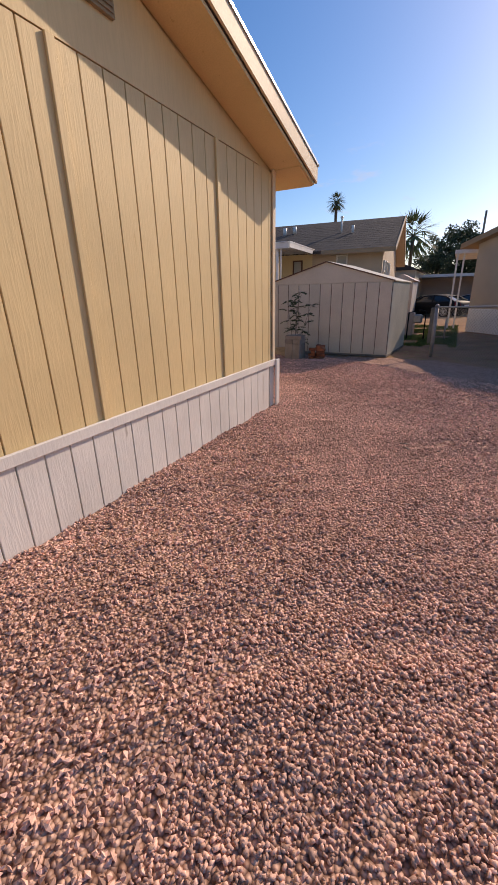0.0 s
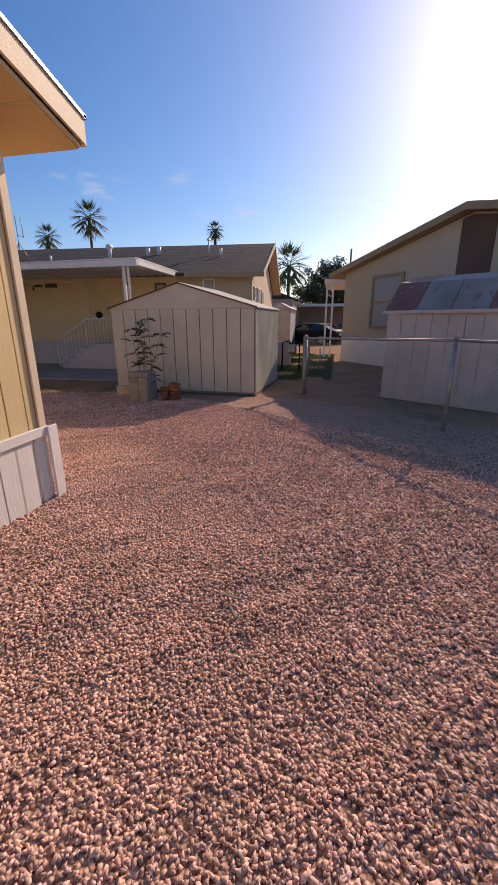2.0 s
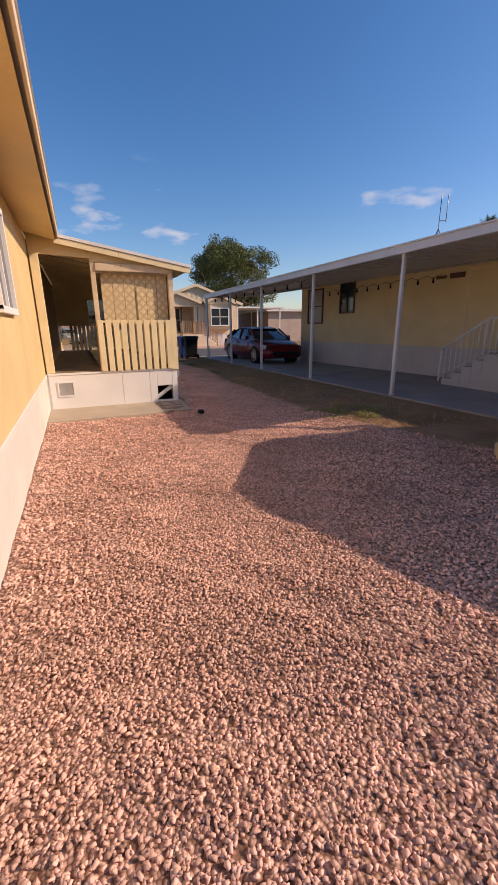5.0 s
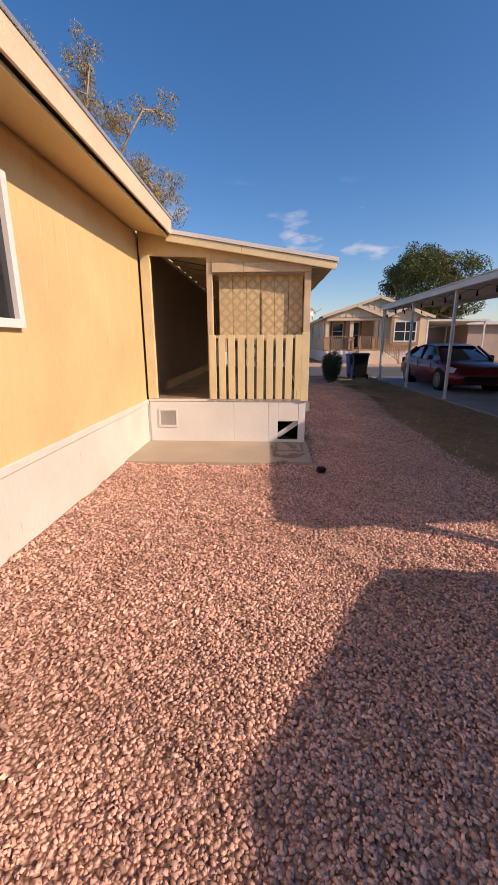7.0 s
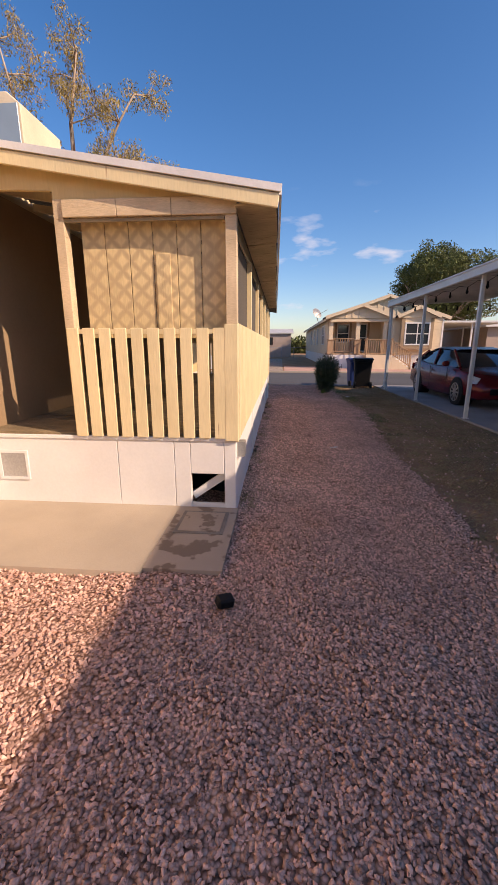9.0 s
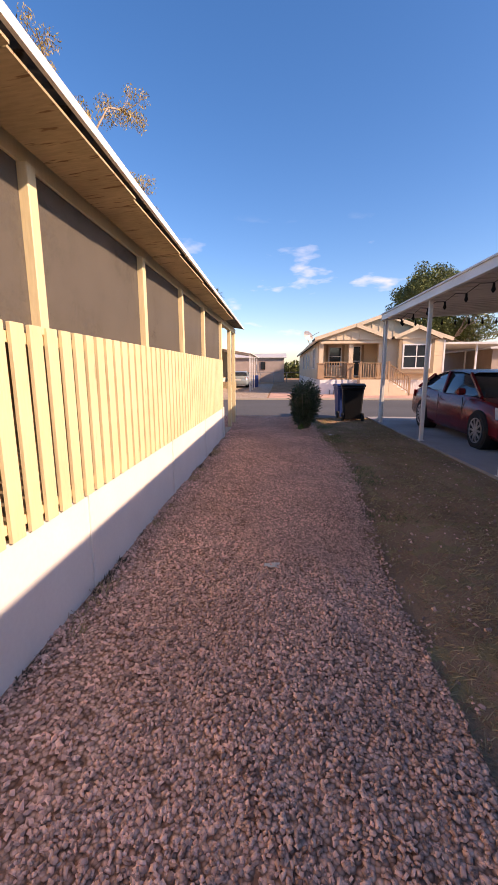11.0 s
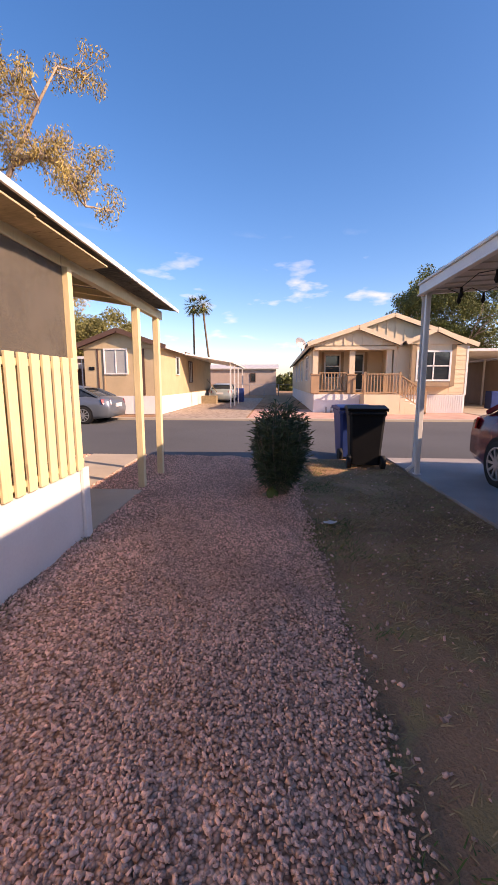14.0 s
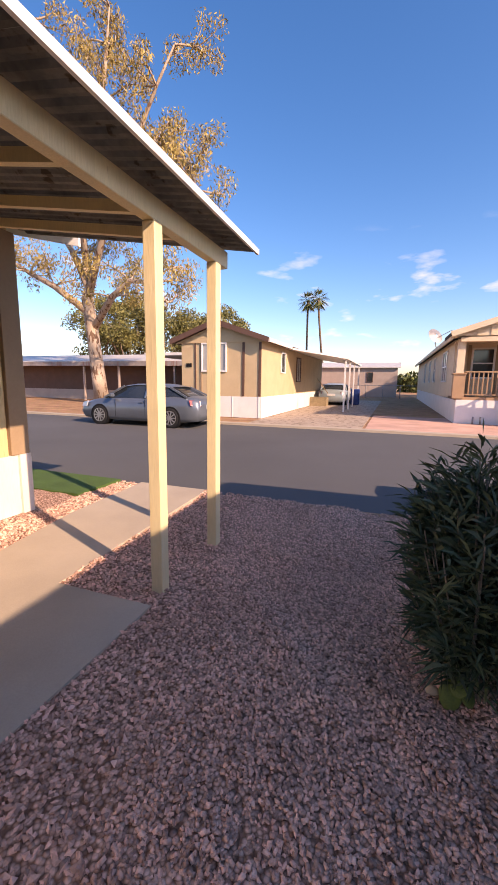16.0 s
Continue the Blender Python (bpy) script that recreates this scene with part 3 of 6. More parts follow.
for x0_, x1_, z0_ in ((HX + .05, 6.417, .03), (6.423, 6.94, .035), (6.946, 7.088, .03), (7.092, 7.39, .365), (7.397, 7.497, .03)):
    boxes("skirt_board", [(x0_, PS - .012, z0_, x1_, PS - .001, DK - .037)], M_CLEANWHITE, porch, bevel=.003)
beam("brace", (7.09, PS + .08, .12), (7.40, PS + .08, .34), .03, .07, M_CLEANWHITE, porch)
# Added black sheet behind the hatch, standing in for the dark under the deck.
boxes("hatch_shade_sheet", [(6.9, PS + .5, 0.0, 7.46, PS + .52, .6)], M_BLACK, porch)
vent = boxes("vent", [(5.27, PS - .026, .265, 5.56, PS - .013, .29), (5.27, PS - .026, .52, 5.56, PS - .013, .545), (5.27, PS - .026, .291, 5.295, PS - .013, .519), (5.535, PS - .026, .291, 5.56, PS - .013, .519)], M_CLEANWHITE, porch, "screened foundation vent")
boxes("vent_screen", [(5.296, PS - .018, .291, 5.534, PS - .013, .519)], M_GALV, vent)
boxes("deck", [(HX + .04, PS + .031, DK - .06, PX - .031, PN, DK - .01)] , M_DARKWOOD, porch, "worn brown plank deck in a shaded tone")
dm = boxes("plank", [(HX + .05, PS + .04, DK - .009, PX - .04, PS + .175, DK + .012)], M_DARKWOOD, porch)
for k in range(1, 56):
    repeat(dm, (0, k * .142, 0))
# front wall frame
boxes("corner_post", [(7.43, PS - .03, DK + .005, 7.52, PS + .06, 2.47)], M_RAWWOOD, porch, "bare timber corner post", bevel=.004)
boxes("corner_slat", [(7.415, PS - .052, DK - .02, 7.527, PS - .0315, 1.66)], M_SLAT, porch, bevel=.004)
boxes("door_post", [(6.06, PS - .03, DK + .005, 6.14, PS + .06, 2.60)], M_RAWWOOD, porch, bevel=.004)
boxes("wall_post", [(HX + .04, PS - .025, DK + .005, 5.265, PS + .05, 2.70)], M_SLAT, porch, bevel=.004)
for k, x in enumerate((6.142, 6.583, 7.018)):
    bm = bmesh.new()
    add_beam(bm, (x, PS - .036, 2.528), ((6.58, 7.015, 7.52)[k], PS - .036, 2.528), .03, .125)
    part("header_beam", bm, M_RAWWOOD, porch, bevel=.004)
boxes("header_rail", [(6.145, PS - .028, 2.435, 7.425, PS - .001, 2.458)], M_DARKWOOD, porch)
bm = bmesh.new()
add_prism(bm, [(HX + .03, PS - .02, 2.70), (6.06, PS - .02, 2.665), (6.06, PS - .02, 2.60), (7.52, PS - .02, 2.585 - .0), (7.52, PS - .02, 2.60), (HX + .03, PS - .02, 3.02)], (0, .035, 0))
part("gable_infill", bm, M_YELLOW, porch)
for k in range(6):
    x = 6.22 + k * .2
    boxes("infill_board", [(x, PS + .09, 1.55, x + .194, PS + .105, 2.50)], M_GHOST, porch, "old board with lattice-shaped overspray", bevel=.002)
boxes("infill_patch", [(6.84, PS + .072, 1.625, 6.96, PS + .089, 2.22)], M_GHOST, porch, bevel=.003)
boxes("rail_cap", [(6.08, PS - .001, 1.585, 7.50, PS + .04, 1.622)], M_SLAT, porch)
sl = boxes("slat", [(6.075, PS - .05, DK + .0, 6.175, PS - .031, 1.63)], M_SLAT, porch, bevel=.004)
for k in range(1, 10):
    repeat(sl, (k * .1385, 0, 0))
# side rail and screens
ss = boxes("slat", [(PX + .002, PS - .03, DK - .03, PX + .026, PS + .065, 1.67)], M_SLAT, porch, bevel=.003)
for k in range(1, 57):
    if PS - .03 + k * .14 < PN - .09:
        repeat(ss, (0, k * .14, 0))
boxes("side_rail_cap", [(PX - .04, PS + .07, 1.58, PX - .001, PN, 1.63)], M_SLAT, porch)
boxes("side_rail_base", [(PX - .04, PS + .07, DK + .013, PX - .001, PN, DK + .06)], M_SLAT, porch)
PY = [11.3, 12.9, 14.3, 15.7, PN - .06]
for y in PY:
    boxes("side_post", [(PX - .07, y - .035, 1.631, PX + .01, y + .035, 2.439)], M_SLAT, porch, bevel=.004)
prev = PS + .06
for y in PY:
    boxes("screen", [(PX - .05, prev, 1.632, PX - .042, y - .036, 2.439)], M_SCREEN, porch, "dark insect screen")
    prev = y + .036
boxes("side_beam", [(PX - .11, PS + .061, 2.44, PX - .03, 20.42, 2.575)], M_SLAT, porch, "painted side beam", bevel=.004)
for y, nm in ((19.34, "roof_post"), (20.22, "roof_post")):
    boxes(nm, [(PX - .115, y - .045, 0.0, PX - .025, y + .045, 2.439)], M_SLAT, porch, bevel=.005)
# end wall of the porch and inner wall
boxes("end_frame", [(HX + .04, PN - .03, 2.44, 7.42, PN - .001, 2.55), (HX + .04, PN - .03, 1.6, 6.2, PN - .001, 2.439), (HX + .04, PN - .03, 1.56, 7.42, PN - .001, 1.599)], M_SLAT, porch)
bm = bmesh.new()
add_prism(bm, [(HX + .04, PN - .03, 2.551), (7.42, PN - .03, 2.551), (7.42, PN - .03, 2.57), (HX + .04, PN - .03, 2.92)], (0, .029, 0))
part("end_gable", bm, M_SLAT, porch)
boxes("end_screen", [(6.202, PN - .02, 1.6, 7.42, PN - .012, 2.439)], M_SCREEN, porch)
# Yellow siding carried on inside; the darker tan paints in the porch shade.
boxes("inner_wall", [(HX + .02, PS + .051, DK, HX + .035, PN - .04, 2.9)], M_TANDARK, porch, "inner house wall, tan darkened for porch shade")
bd = boxes("inner_slat", [(5.5, PN - .06, DK + .02, 5.6, PN - .035, 1.6)], M_SLAT, porch)
for k in range(1, 14):
    repeat(bd, (k * .139, 0, 0))


def proof_z(x):
    return 3.02 - (x - HX) * (0.455 / 2.75)


pend = 20.55
def eave_x(y):
    return 7.84 - .0145 * (y - 9.5)


for k in range(7):
    y0_, y1_ = PS - .09 + k * 1.2, min(PS - .09 + (k + 1) * 1.2 - .008, PN + .25)
    bm = bmesh.new()
    add_prism(bm, [(PX + .012, y0_, proof_z(PX + .012) - .118 - .006 * (k % 2)), (eave_x(y0_) - .02, y0_, proof_z(7.8) - .05), (eave_x(y0_) - .02, y0_, proof_z(7.8) - .038), (PX + .012, y0_, proof_z(PX + .012) - .104 - .006 * (k % 2))], (0, y1_ - y0_, 0))
    part("soffit_panel", bm, M_SOFFIT, porch, "sagging tan plywood eave panel")
for k in range(int((pend - PS) / .6)):
    y = PS + .06 + k * .61 + .05 * math.sin(k * 2.1)
    beam("rafter", (HX + .06, y, proof_z(HX + .06) - .062), (PX - .112, y + .03 * math.sin(k), proof_z(PX - .112) - .062), .05, .075, M_SLAT, porch)
bm = bmesh.new()
n = int((pend - PS + .12) / .02)
rows_ = []
for j in range(n + 1):
    y = PS - .10 + j * .02
    dz = .017 * math.sin(j * math.tau / 5)
    rows_.append([bm.verts.new((x, y, proof_z(x) + dz + .010)) for x in (HX + .0, 6.4, eave_x(y))])
for a, b in zip(rows_, rows_[1:]):
    for q in range(2):
        bm.faces.new((a[q], a[q + 1], b[q + 1], b[q]))
ext = bmesh.ops.solidify(bm, geom=bm.faces[:], thickness=.003)
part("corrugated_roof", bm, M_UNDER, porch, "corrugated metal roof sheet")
beam("roof_fascia", (HX + .45, PS - .115, proof_z(HX + .45) - .045), (7.84, PS - .115, proof_z(7.84) - .045), .025, .095, M_SLAT, porch, bevel=.004)
beam("roof_edge", (HX + .30, PS - .12, proof_z(HX + .3) + .035), (7.86, PS - .12, proof_z(7.86) + .035), .045, .05, M_ALU, porch)
beam("eave_edge", (eave_x(9.5) + .012, PS - .13, proof_z(7.84) + .012), (eave_x(20.58) + .012, 20.58, proof_z(7.68) + .012), .02, .045, M_CLEANWHITE, porch, "white metal eave edge")
boxes("outlet_box", [(PX + .001, PS + .1, .50, PX + .07, PS + .2, .64)], M_GALV, porch, "small outdoor outlet box")

# ---- metal shed ----
def shed(name, at, rz, w, d, ez, pz, label, m_wall, m_roof, seams, over=.05):
    e = thing(name, at, label, "shed", rz=rz)
    T = e.matrix_world
    bm = bmesh.new()
    add_prism(bm, [(0, 0, .04), (0, w, .04), (0, w, ez), (0, w / 2, pz), (0, 0, ez)], (d, 0, 0))
    bmesh.ops.transform(bm, matrix=T, verts=bm.verts)
    body = part("body", bm, m_wall, e)
    pw = w / seams
    for k in range(seams):
        bm = bmesh.new()
        add_box(bm, -.014, k * pw + .008, .06, -.001, (k + 1) * pw - .008, ez - .02, T)
        part("wall_panel", bm, m_wall, body, bevel=.004)
        bm = bmesh.new()
        add_box(bm, -.003, k * pw - .006, .06, -.0005, k * pw + .006, ez - .02, T)
        part("seam", bm, M_BROWN, body)
    bm = bmesh.new()
    add_prism(bm, [(-.02, -.02, ez), (-.02, w + .02, ez), (-.02, w / 2, pz + .005)], (.02, 0, 0))
    bmesh.ops.transform(bm, matrix=T, verts=bm.verts)
    part("gable", bm, m_wall, e)
    side = None
    for k in range(int(d / .1)):
        bm = bmesh.new()
        add_prism(bm, [(k * .1, 0, .05), (k * .1 + .03, -.025, .05), (k * .1 + .07, -.025, .05), (k * .1 + .09, 0, .05)], (0, 0, ez - .08))
        bmesh.ops.transform(bm, matrix=T, verts=bm.verts)
        part("side_rib", bm, m_wall, body)
    for s in (0, 1):
        bm = bmesh.new()
        y0 = -over if s == 0 else w + over
        z0 = ez - over * (pz - ez) / (w / 2)
        add_prism(bm, [(-.05, y0, z0 + .004), (-.05, w / 2, pz + .012), (-.05, w / 2, pz + .03), (-.05, y0, z0 + .026)], (d + .1, 0, 0))
        bmesh.ops.transform(bm, matrix=T, verts=bm.verts)
        part("roof_sheet", bm, m_roof, e)
    bm = bmesh.new()
    add_box(bm, -.05, -.03, 0, d, w + .03, .04, T)
    part("base_frame", bm, M_GREYWOOD, e)
    bm = bmesh.new()
    for y0, z0, y1, z1 in ((-.06, ez - .01, w / 2, pz + .0), (w / 2, pz + .0, w + .06, ez - .01)):
        add_beam(bm, (-.055, y0, z0 + .012), (-.055, y1, z1 + .012), .012, .03)
    bmesh.ops.transform(bm, matrix=T, verts=bm.verts)
    part("gable_edge", bm, M_BROWN, e, "dark gable edge trim")
    return e


SHA = -3.0
shed("metal_shed", (10.62, 1.50, 0), SHA, 3.42, 2.45, 1.84, 2.34, "beige sheet metal garden shed with a low gable roof", M_SHED, M_SHED, 11)

# ---- neighbour with the carport ----
NX, NS, NN = 15.25, 2.75, 17.3
nb = thing("neighbour_home", (NX, NS, 0), "pale yellow mobile home with brown shingle roof behind carport", "house")
NR = 20.1
bm = bmesh.new()
add_prism(bm, [(NX, NS, 0.0), (25, NS, 0.0), (25, NS, 3.1), (NR, NS, 4.55), (NX, NS, 3.1)], (0, NN - NS, 0))
nw = part("wall", bm, M_NWALL, nb)
m0 = boxes("siding_panel", [(NX - .014, NS + .03, .9, NX - .001, NS + 1.2549, 3.08)], M_NWALL, nw)
for k in range(1, 11):
    repeat(m0, (0, k * 1.225, 0))
for y0_, y1_ in ((NS, NS + 2.6),):
    boxes("siding_panel", [(NX - .022, y0_, .9, NX - .0145, y1_, 3.09)], M_H3, nw, "cream white siding panel")
m0 = boxes("skirt_panel", [(NX - .03, NS + .0, .0, NX - .001, NS + 1.2, .87)], M_NWHITE, nw, "grey white skirt panel")
for k in range(1, 12):
    repeat(m0, (0, k * 1.205, 0))
for s, (xa, za, xb, zb) in enumerate(((NX - .55, 2.98, NR, 4.72), (NR, 4.72, 25.5, 3.0))):
    bm = bmesh.new()
    add_prism(bm, [(xa, NS - .45, za), (xb, NS - .45, zb), (xb, NS - .45, zb + .09), (xa, NS - .45, za + .09)], (0, NN - NS + .9, 0))
    rf = part("roof", bm, M_SHINGLE, nb, "brown shingle roof")
cnt = 0
for r in range(14):
    x = NX - .50 + r * .34
    z = 2.98 + .09 + (x - (NX - .55)) * (1.74 / (NR - NX + .55))
    if x < NR - .2:
        bm = bmesh.new()
        add_beam(bm, (x + .17, NS - .45, z + .05), (x + .17, NN + .45, z + .05), .34, .014, up=(-.32, 0, 1))
        part("shingle_course", bm, M_SHINGLE, nb)
beam("rake_board", (NX - .57, NS - .47, 3.0), (NR, NS - .47, 4.76), .03, .16, M_H3, nb, up=(0, 0, 1))
beam("rake_board", (NR + .001, NS - .47, 4.76), (25.5, NS - .47, 3.04), .03, .16, M_H3, nb, up=(0, 0, 1))
for xa, za, xb, zb in ((NX - .55, 2.97, NR - .01, 4.705), (NR + .01, 4.705, 25.45, 2.985)):
    bm = bmesh.new()
    add_prism(bm, [(xa, NS - .445, za - .012), (xb, NS - .445, zb - .012), (xb, NS - .445, zb), (xa, NS - .445, za)], (0, .42, 0))
    part("gable_soffit", bm, M_H3, nb, "cream boards under the gable overhang")
bm = bmesh.new()
add_prism(bm, [(NX + .02, NS - .018, .9), (24.9, NS - .018, .9), (24.9, NS - .018, 3.05), (NR, NS - .018, 4.5), (NX + .02, NS - .018, 3.05)], (0, .014, 0))
part("gable_wall", bm, M_H3, nb, "cream gable wall")
for x_, z_, w_, h_ in ((15.75, 2.35, .4, .35), (16.75, 1.75, .6, 1.0), (18.4, 1.6, .6, 1.15)):
    window("window", nb, (x_, NS - .024, z_), (1, 0, 0), w_, h_, M_CLEANWHITE, M_BLIND, 0, rail=True)
boxes("eave_fascia", [(NX - .6, NS - .47, 2.93, NX - .56, 4.9, 3.08)], M_TANDARK, nb)
window("window", nb, (NX - .016, 14.75, 1.95), (0, -1, 0), .75, 1.05, M_BROWN, M_GLASS, 1, label="narrow brown framed window")
window("window", nb, (NX - .016, 16.75, 1.6), (0, -1, 0), .95, 1.3, M_BROWN, M_BLIND, 0, rail=True)
window("window", nb, (NX - .024, 4.4, 2.3), (0, -1, 0), .38, .62, M_ALU, M_BLIND, 0)
window("window", nb, (NX - .016, 6.1, 2.3), (0, -1, 0), .34, .5, M_BROWN, M_BLIND, 0)
for y in (9.6, 8.05):
    d = boxes("door", [(NX - .045, y - .92, .9, NX - .015, y, 2.85)], M_NWALL, nb, "pale yellow door", bevel=.005)
    boxes("door_frame", [(NX - .055, y + .001, .88, NX - .015, y + .07, 2.93), (NX - .055, y - .99, .88, NX - .015, y - .921, 2.93), (NX - .055, y - .92, 2.86, NX - .015, y, 2.93)], M_CREAM, nb)
wl = boxes("wall_vent", [(NX - .03, 9.8, 2.72, NX - .001, 10.25, 2.86), (NX - .03, 10.35, 2.74, NX - .001, 10.68, 2.82)], M_BROWN, nb, "two dark wall vents")
sc = boxes("wall_lamp", [(NX - .14, 7.1, 2.55, NX - .02, 7.22, 2.75)], M_LAMP, nb, "glass wall lantern", bevel=.02)
boxes("lamp_cap", [(NX - .16, 7.08, 2.752, NX - .0, 7.24, 2.84)], M_BLACK, sc, bevel=.01)
for i, (x, y, h, r) in enumerate(((17.2, 8.6, .45, .07), (17.9, 7.3, .3, .09), (18.1, 6.9, .3, .09), (17.6, 4.7, .55, .04), (17.4, 4.2, .3, .06), (17.0, 11, .25, .05), (17.2, 13, .2, .05), (17.4, 16, .2, .06))):
    z = 3.05 + (x - 14.7) * .322
    p = tube("roof_vent", [(x, y, z), (x, y, z + h)], r, M_ALU, nb)
    if i in (0, 3):
        tube("vent_cap", [(x - .14, y, z + h + .02), (x + .14, y, z + h + .06)], r * 1.3, M_ALU, p)
nb.matrix_world = pose(16.12, 2.75, 0, 0, 0, 5.0)
ant = thing("roof_antenna", (17.0, 12.6, 3.7), "thin metal roof antenna", "antenna")
for a, b in (((17.75, 13.0, 3.9), (17.75, 13.0, 5.75)), ((17.35, 12.9, 3.86), (17.75, 13.0, 4.7)), ((17.75, 13.4, 3.98), (17.75, 13.0, 4.7)), ((17.8, 12.6, 4.0), (17.75, 13.0, 4.7)), ((17.95, 12.9, 4.9), (17.95, 12.9, 5.75)), ((17.75, 13.0, 4.95), (17.95, 12.9, 4.95))):
    tube("strut", [a, b], .014, M_STEEL, ant, n=5)

# ---- carport canopy ----
CX, CS, CN = 11.42, 4.8, 20.42


def cx(y):
    return CX + (CN - y) * .034


cp = thing("carport_canopy", (11.65, CS, 0), "long white aluminium carport canopy on slim posts", "carport")
bm = bmesh.new()
lo = [bm.verts.new(p) for p in ((cx(CS) + .05, CS + .03, 2.95), (15.95, 5.28, 3.03), (14.62, CN - .03, 3.0), (CX + .05, CN - .03, 2.81))]
hi = [bm.verts.new(v.co + Vector((0, 0, .035))) for v in lo]
bm.faces.new(lo[::-1]), bm.faces.new(hi)
for i in range(4):
    bm.faces.new((lo[i], lo[(i + 1) % 4], hi[(i + 1) % 4], hi[i]))
part("roof_deck", bm, M_PANEL, cp)
for k in range(int((CN - CS - .1) / .3)):
    t = (k + .5) / int((CN - CS - .1) / .3)
    beam("deck_rib", (cx(CS + t * (CN - CS)) + .07, CS + .03 + t * (CN - CS - .06), 2.935 - .135 * t), (15.93 - 1.33 * t, 5.28 + t * (CN - 5.31), 3.018 - .03 * t), .05, .02, M_PANEL, cp)
for dx, z, w, h in ((.025, 2.835, .05, .13), (.01, 2.915, .08, .03), (.01, 2.757, .08, .024)):
    beam("fascia", (cx(CS) + dx, CS - .02, z + .14), (CX + dx, CN, z), w, h, M_ALU, cp, bevel=.003)
for p, q, dz in (((cx(CS) + .06, CS), (15.95, 5.25), .14), ((CX + .06, CN), (14.65, CN), 0)):
    beam("end_fascia", (*p, 2.845 + dz), (*q, 3.02 + dz * .4), .05, .15, M_ALU, cp)
    beam("end_lip", (*p, 2.925 + dz), (*q, 3.10 + dz * .4), .075, .03, M_ALU, cp)
for y in (5.2, 8.31, 11.52, 14.68, 17.5, 20.42 - .04):
    x = cx(y) + .09
    p = boxes("post", [(x, y - .035, 0.005, x + .07, y + .035, 2.77 + .009 * (CN - y))], M_ALU, cp, bevel=.006)
    boxes("post_flange", [(x - .02, y - .05, 0.02, x + .09, y + .05, .03)], M_ALU, p)
tube("downspout", [(11.47, 20.45, 2.84), (11.53, 20.49, 2.7), (11.53, 20.49, .15), (11.42, 20.49, .05)], .035, M_ALU, cp, "white downspout")
tube("downspout", [(12.02, 5.07, 2.95), (12.1, 5.1, 2.8), (12.1, 5.1, 1.2)], .03, M_ALU, cp, "white downspout")


# ---- planting helpers ----
def leaf_cloud(centres, count, size, rng, flat=0.5, droop=0.0):
    """Vertices and faces of many small four-cornered leaves scattered in ellipsoids (x, y, z, rx, ry, rz)."""
    vs, fs = [], []
    wts = np.array([c[3] * c[4] * c[5] for c in centres]) ** 0.8
    nums = np.maximum((wts / wts.sum() * count).astype(int), 1)
    for (x, y, z, rx, ry, rz), k in zip(centres, nums):
        d = rng.normal(size=(k, 3))
        d /= np.linalg.norm(d, axis=1)[:, None]
        p = d * (rng.random(k) ** 0.45)[:, None] * (rx, ry, rz) + (x, y, z)
        a = rng.normal(size=(k, 3)) + (0, 0, -droop)
        a /= np.linalg.norm(a, axis=1)[:, None]
        b = np.cross(a, rng.normal(size=(k, 3)))
        b /= np.linalg.norm(b, axis=1)[:, None]
        s = size * (0.6 + 0.8 * rng.random(k))[:, None]
        quad = np.stack([p - a * s, p + b * s * flat, p + a * s, p - b * s * flat], 1)
        vs.append(quad.reshape(-1, 3))
    v = np.concatenate(vs)
    f = np.arange(len(v)).reshape(-1, 4)
    return v, f


def raw_mesh(name, v, f, material, parent=None, label="", kind="", smooth=False):
    me = bpy.data.meshes.new(name)
    k = f.shape[1]
    me.vertices.add(len(v))
    me.vertices.foreach_set("co", np.ascontiguousarray(v, dtype=np.float32).ravel())
    me.loops.add(f.size)
    me.loops.foreach_set("vertex_index", np.ascontiguousarray(f, dtype=np.int32).ravel())
    me.polygons.add(len(f))
    me.polygons.foreach_set("loop_start", np.arange(0, f.size, k, dtype=np.int32))
    me.polygons.foreach_set("loop_total", np.full(len(f), k, dtype=np.int32))
    me.update(calc_edges=True)
    me.polygons.foreach_set("use_smooth", np.full(len(f), smooth))
    me.materials.append(material)
    ob = new(name, me)
    if parent:
        ob.parent = parent
        ob.matrix_parent_inverse = parent.matrix_world.inverted()
    return tagged(ob, label, "", "", kind)


def branch(bm, p, d, length, r, depth, rng, ends, spread=0.6, up=0.15):
    pts, rad = [p], [r]
    n = 4
    for i in range(n):
        d = (d + Vector(rng.normal(0, 0.16, 3)) + Vector((0, 0, up * .3))).normalized()
        p = p + d * length / n
        pts.append(p)
        rad.append(r * (1 - .55 * (i + 1) / n))
    add_tube(bm, pts, rad, 7 if depth > 1 else 5, caps=False)
    if depth == 0:
        ends.append(p)
        return
    if depth == 1:
        ends.append(pts[3])
    for k in range(3 if depth > 1 else 2):
        a = rng.random() * math.tau
        _, s, u = basis((0, 0, 0), d)
        nd = (d + (s * math.cos(a) + u * math.sin(a)) * spread * (0.7 + .6 * rng.random()) + Vector((0, 0, up))).normalized()
        branch(bm, pts[2 + (k % 3)] if k < 2 else p, nd, length * (.62 + .25 * rng.random()), rad[3] * .85, depth - 1, rng, ends, spread, up)


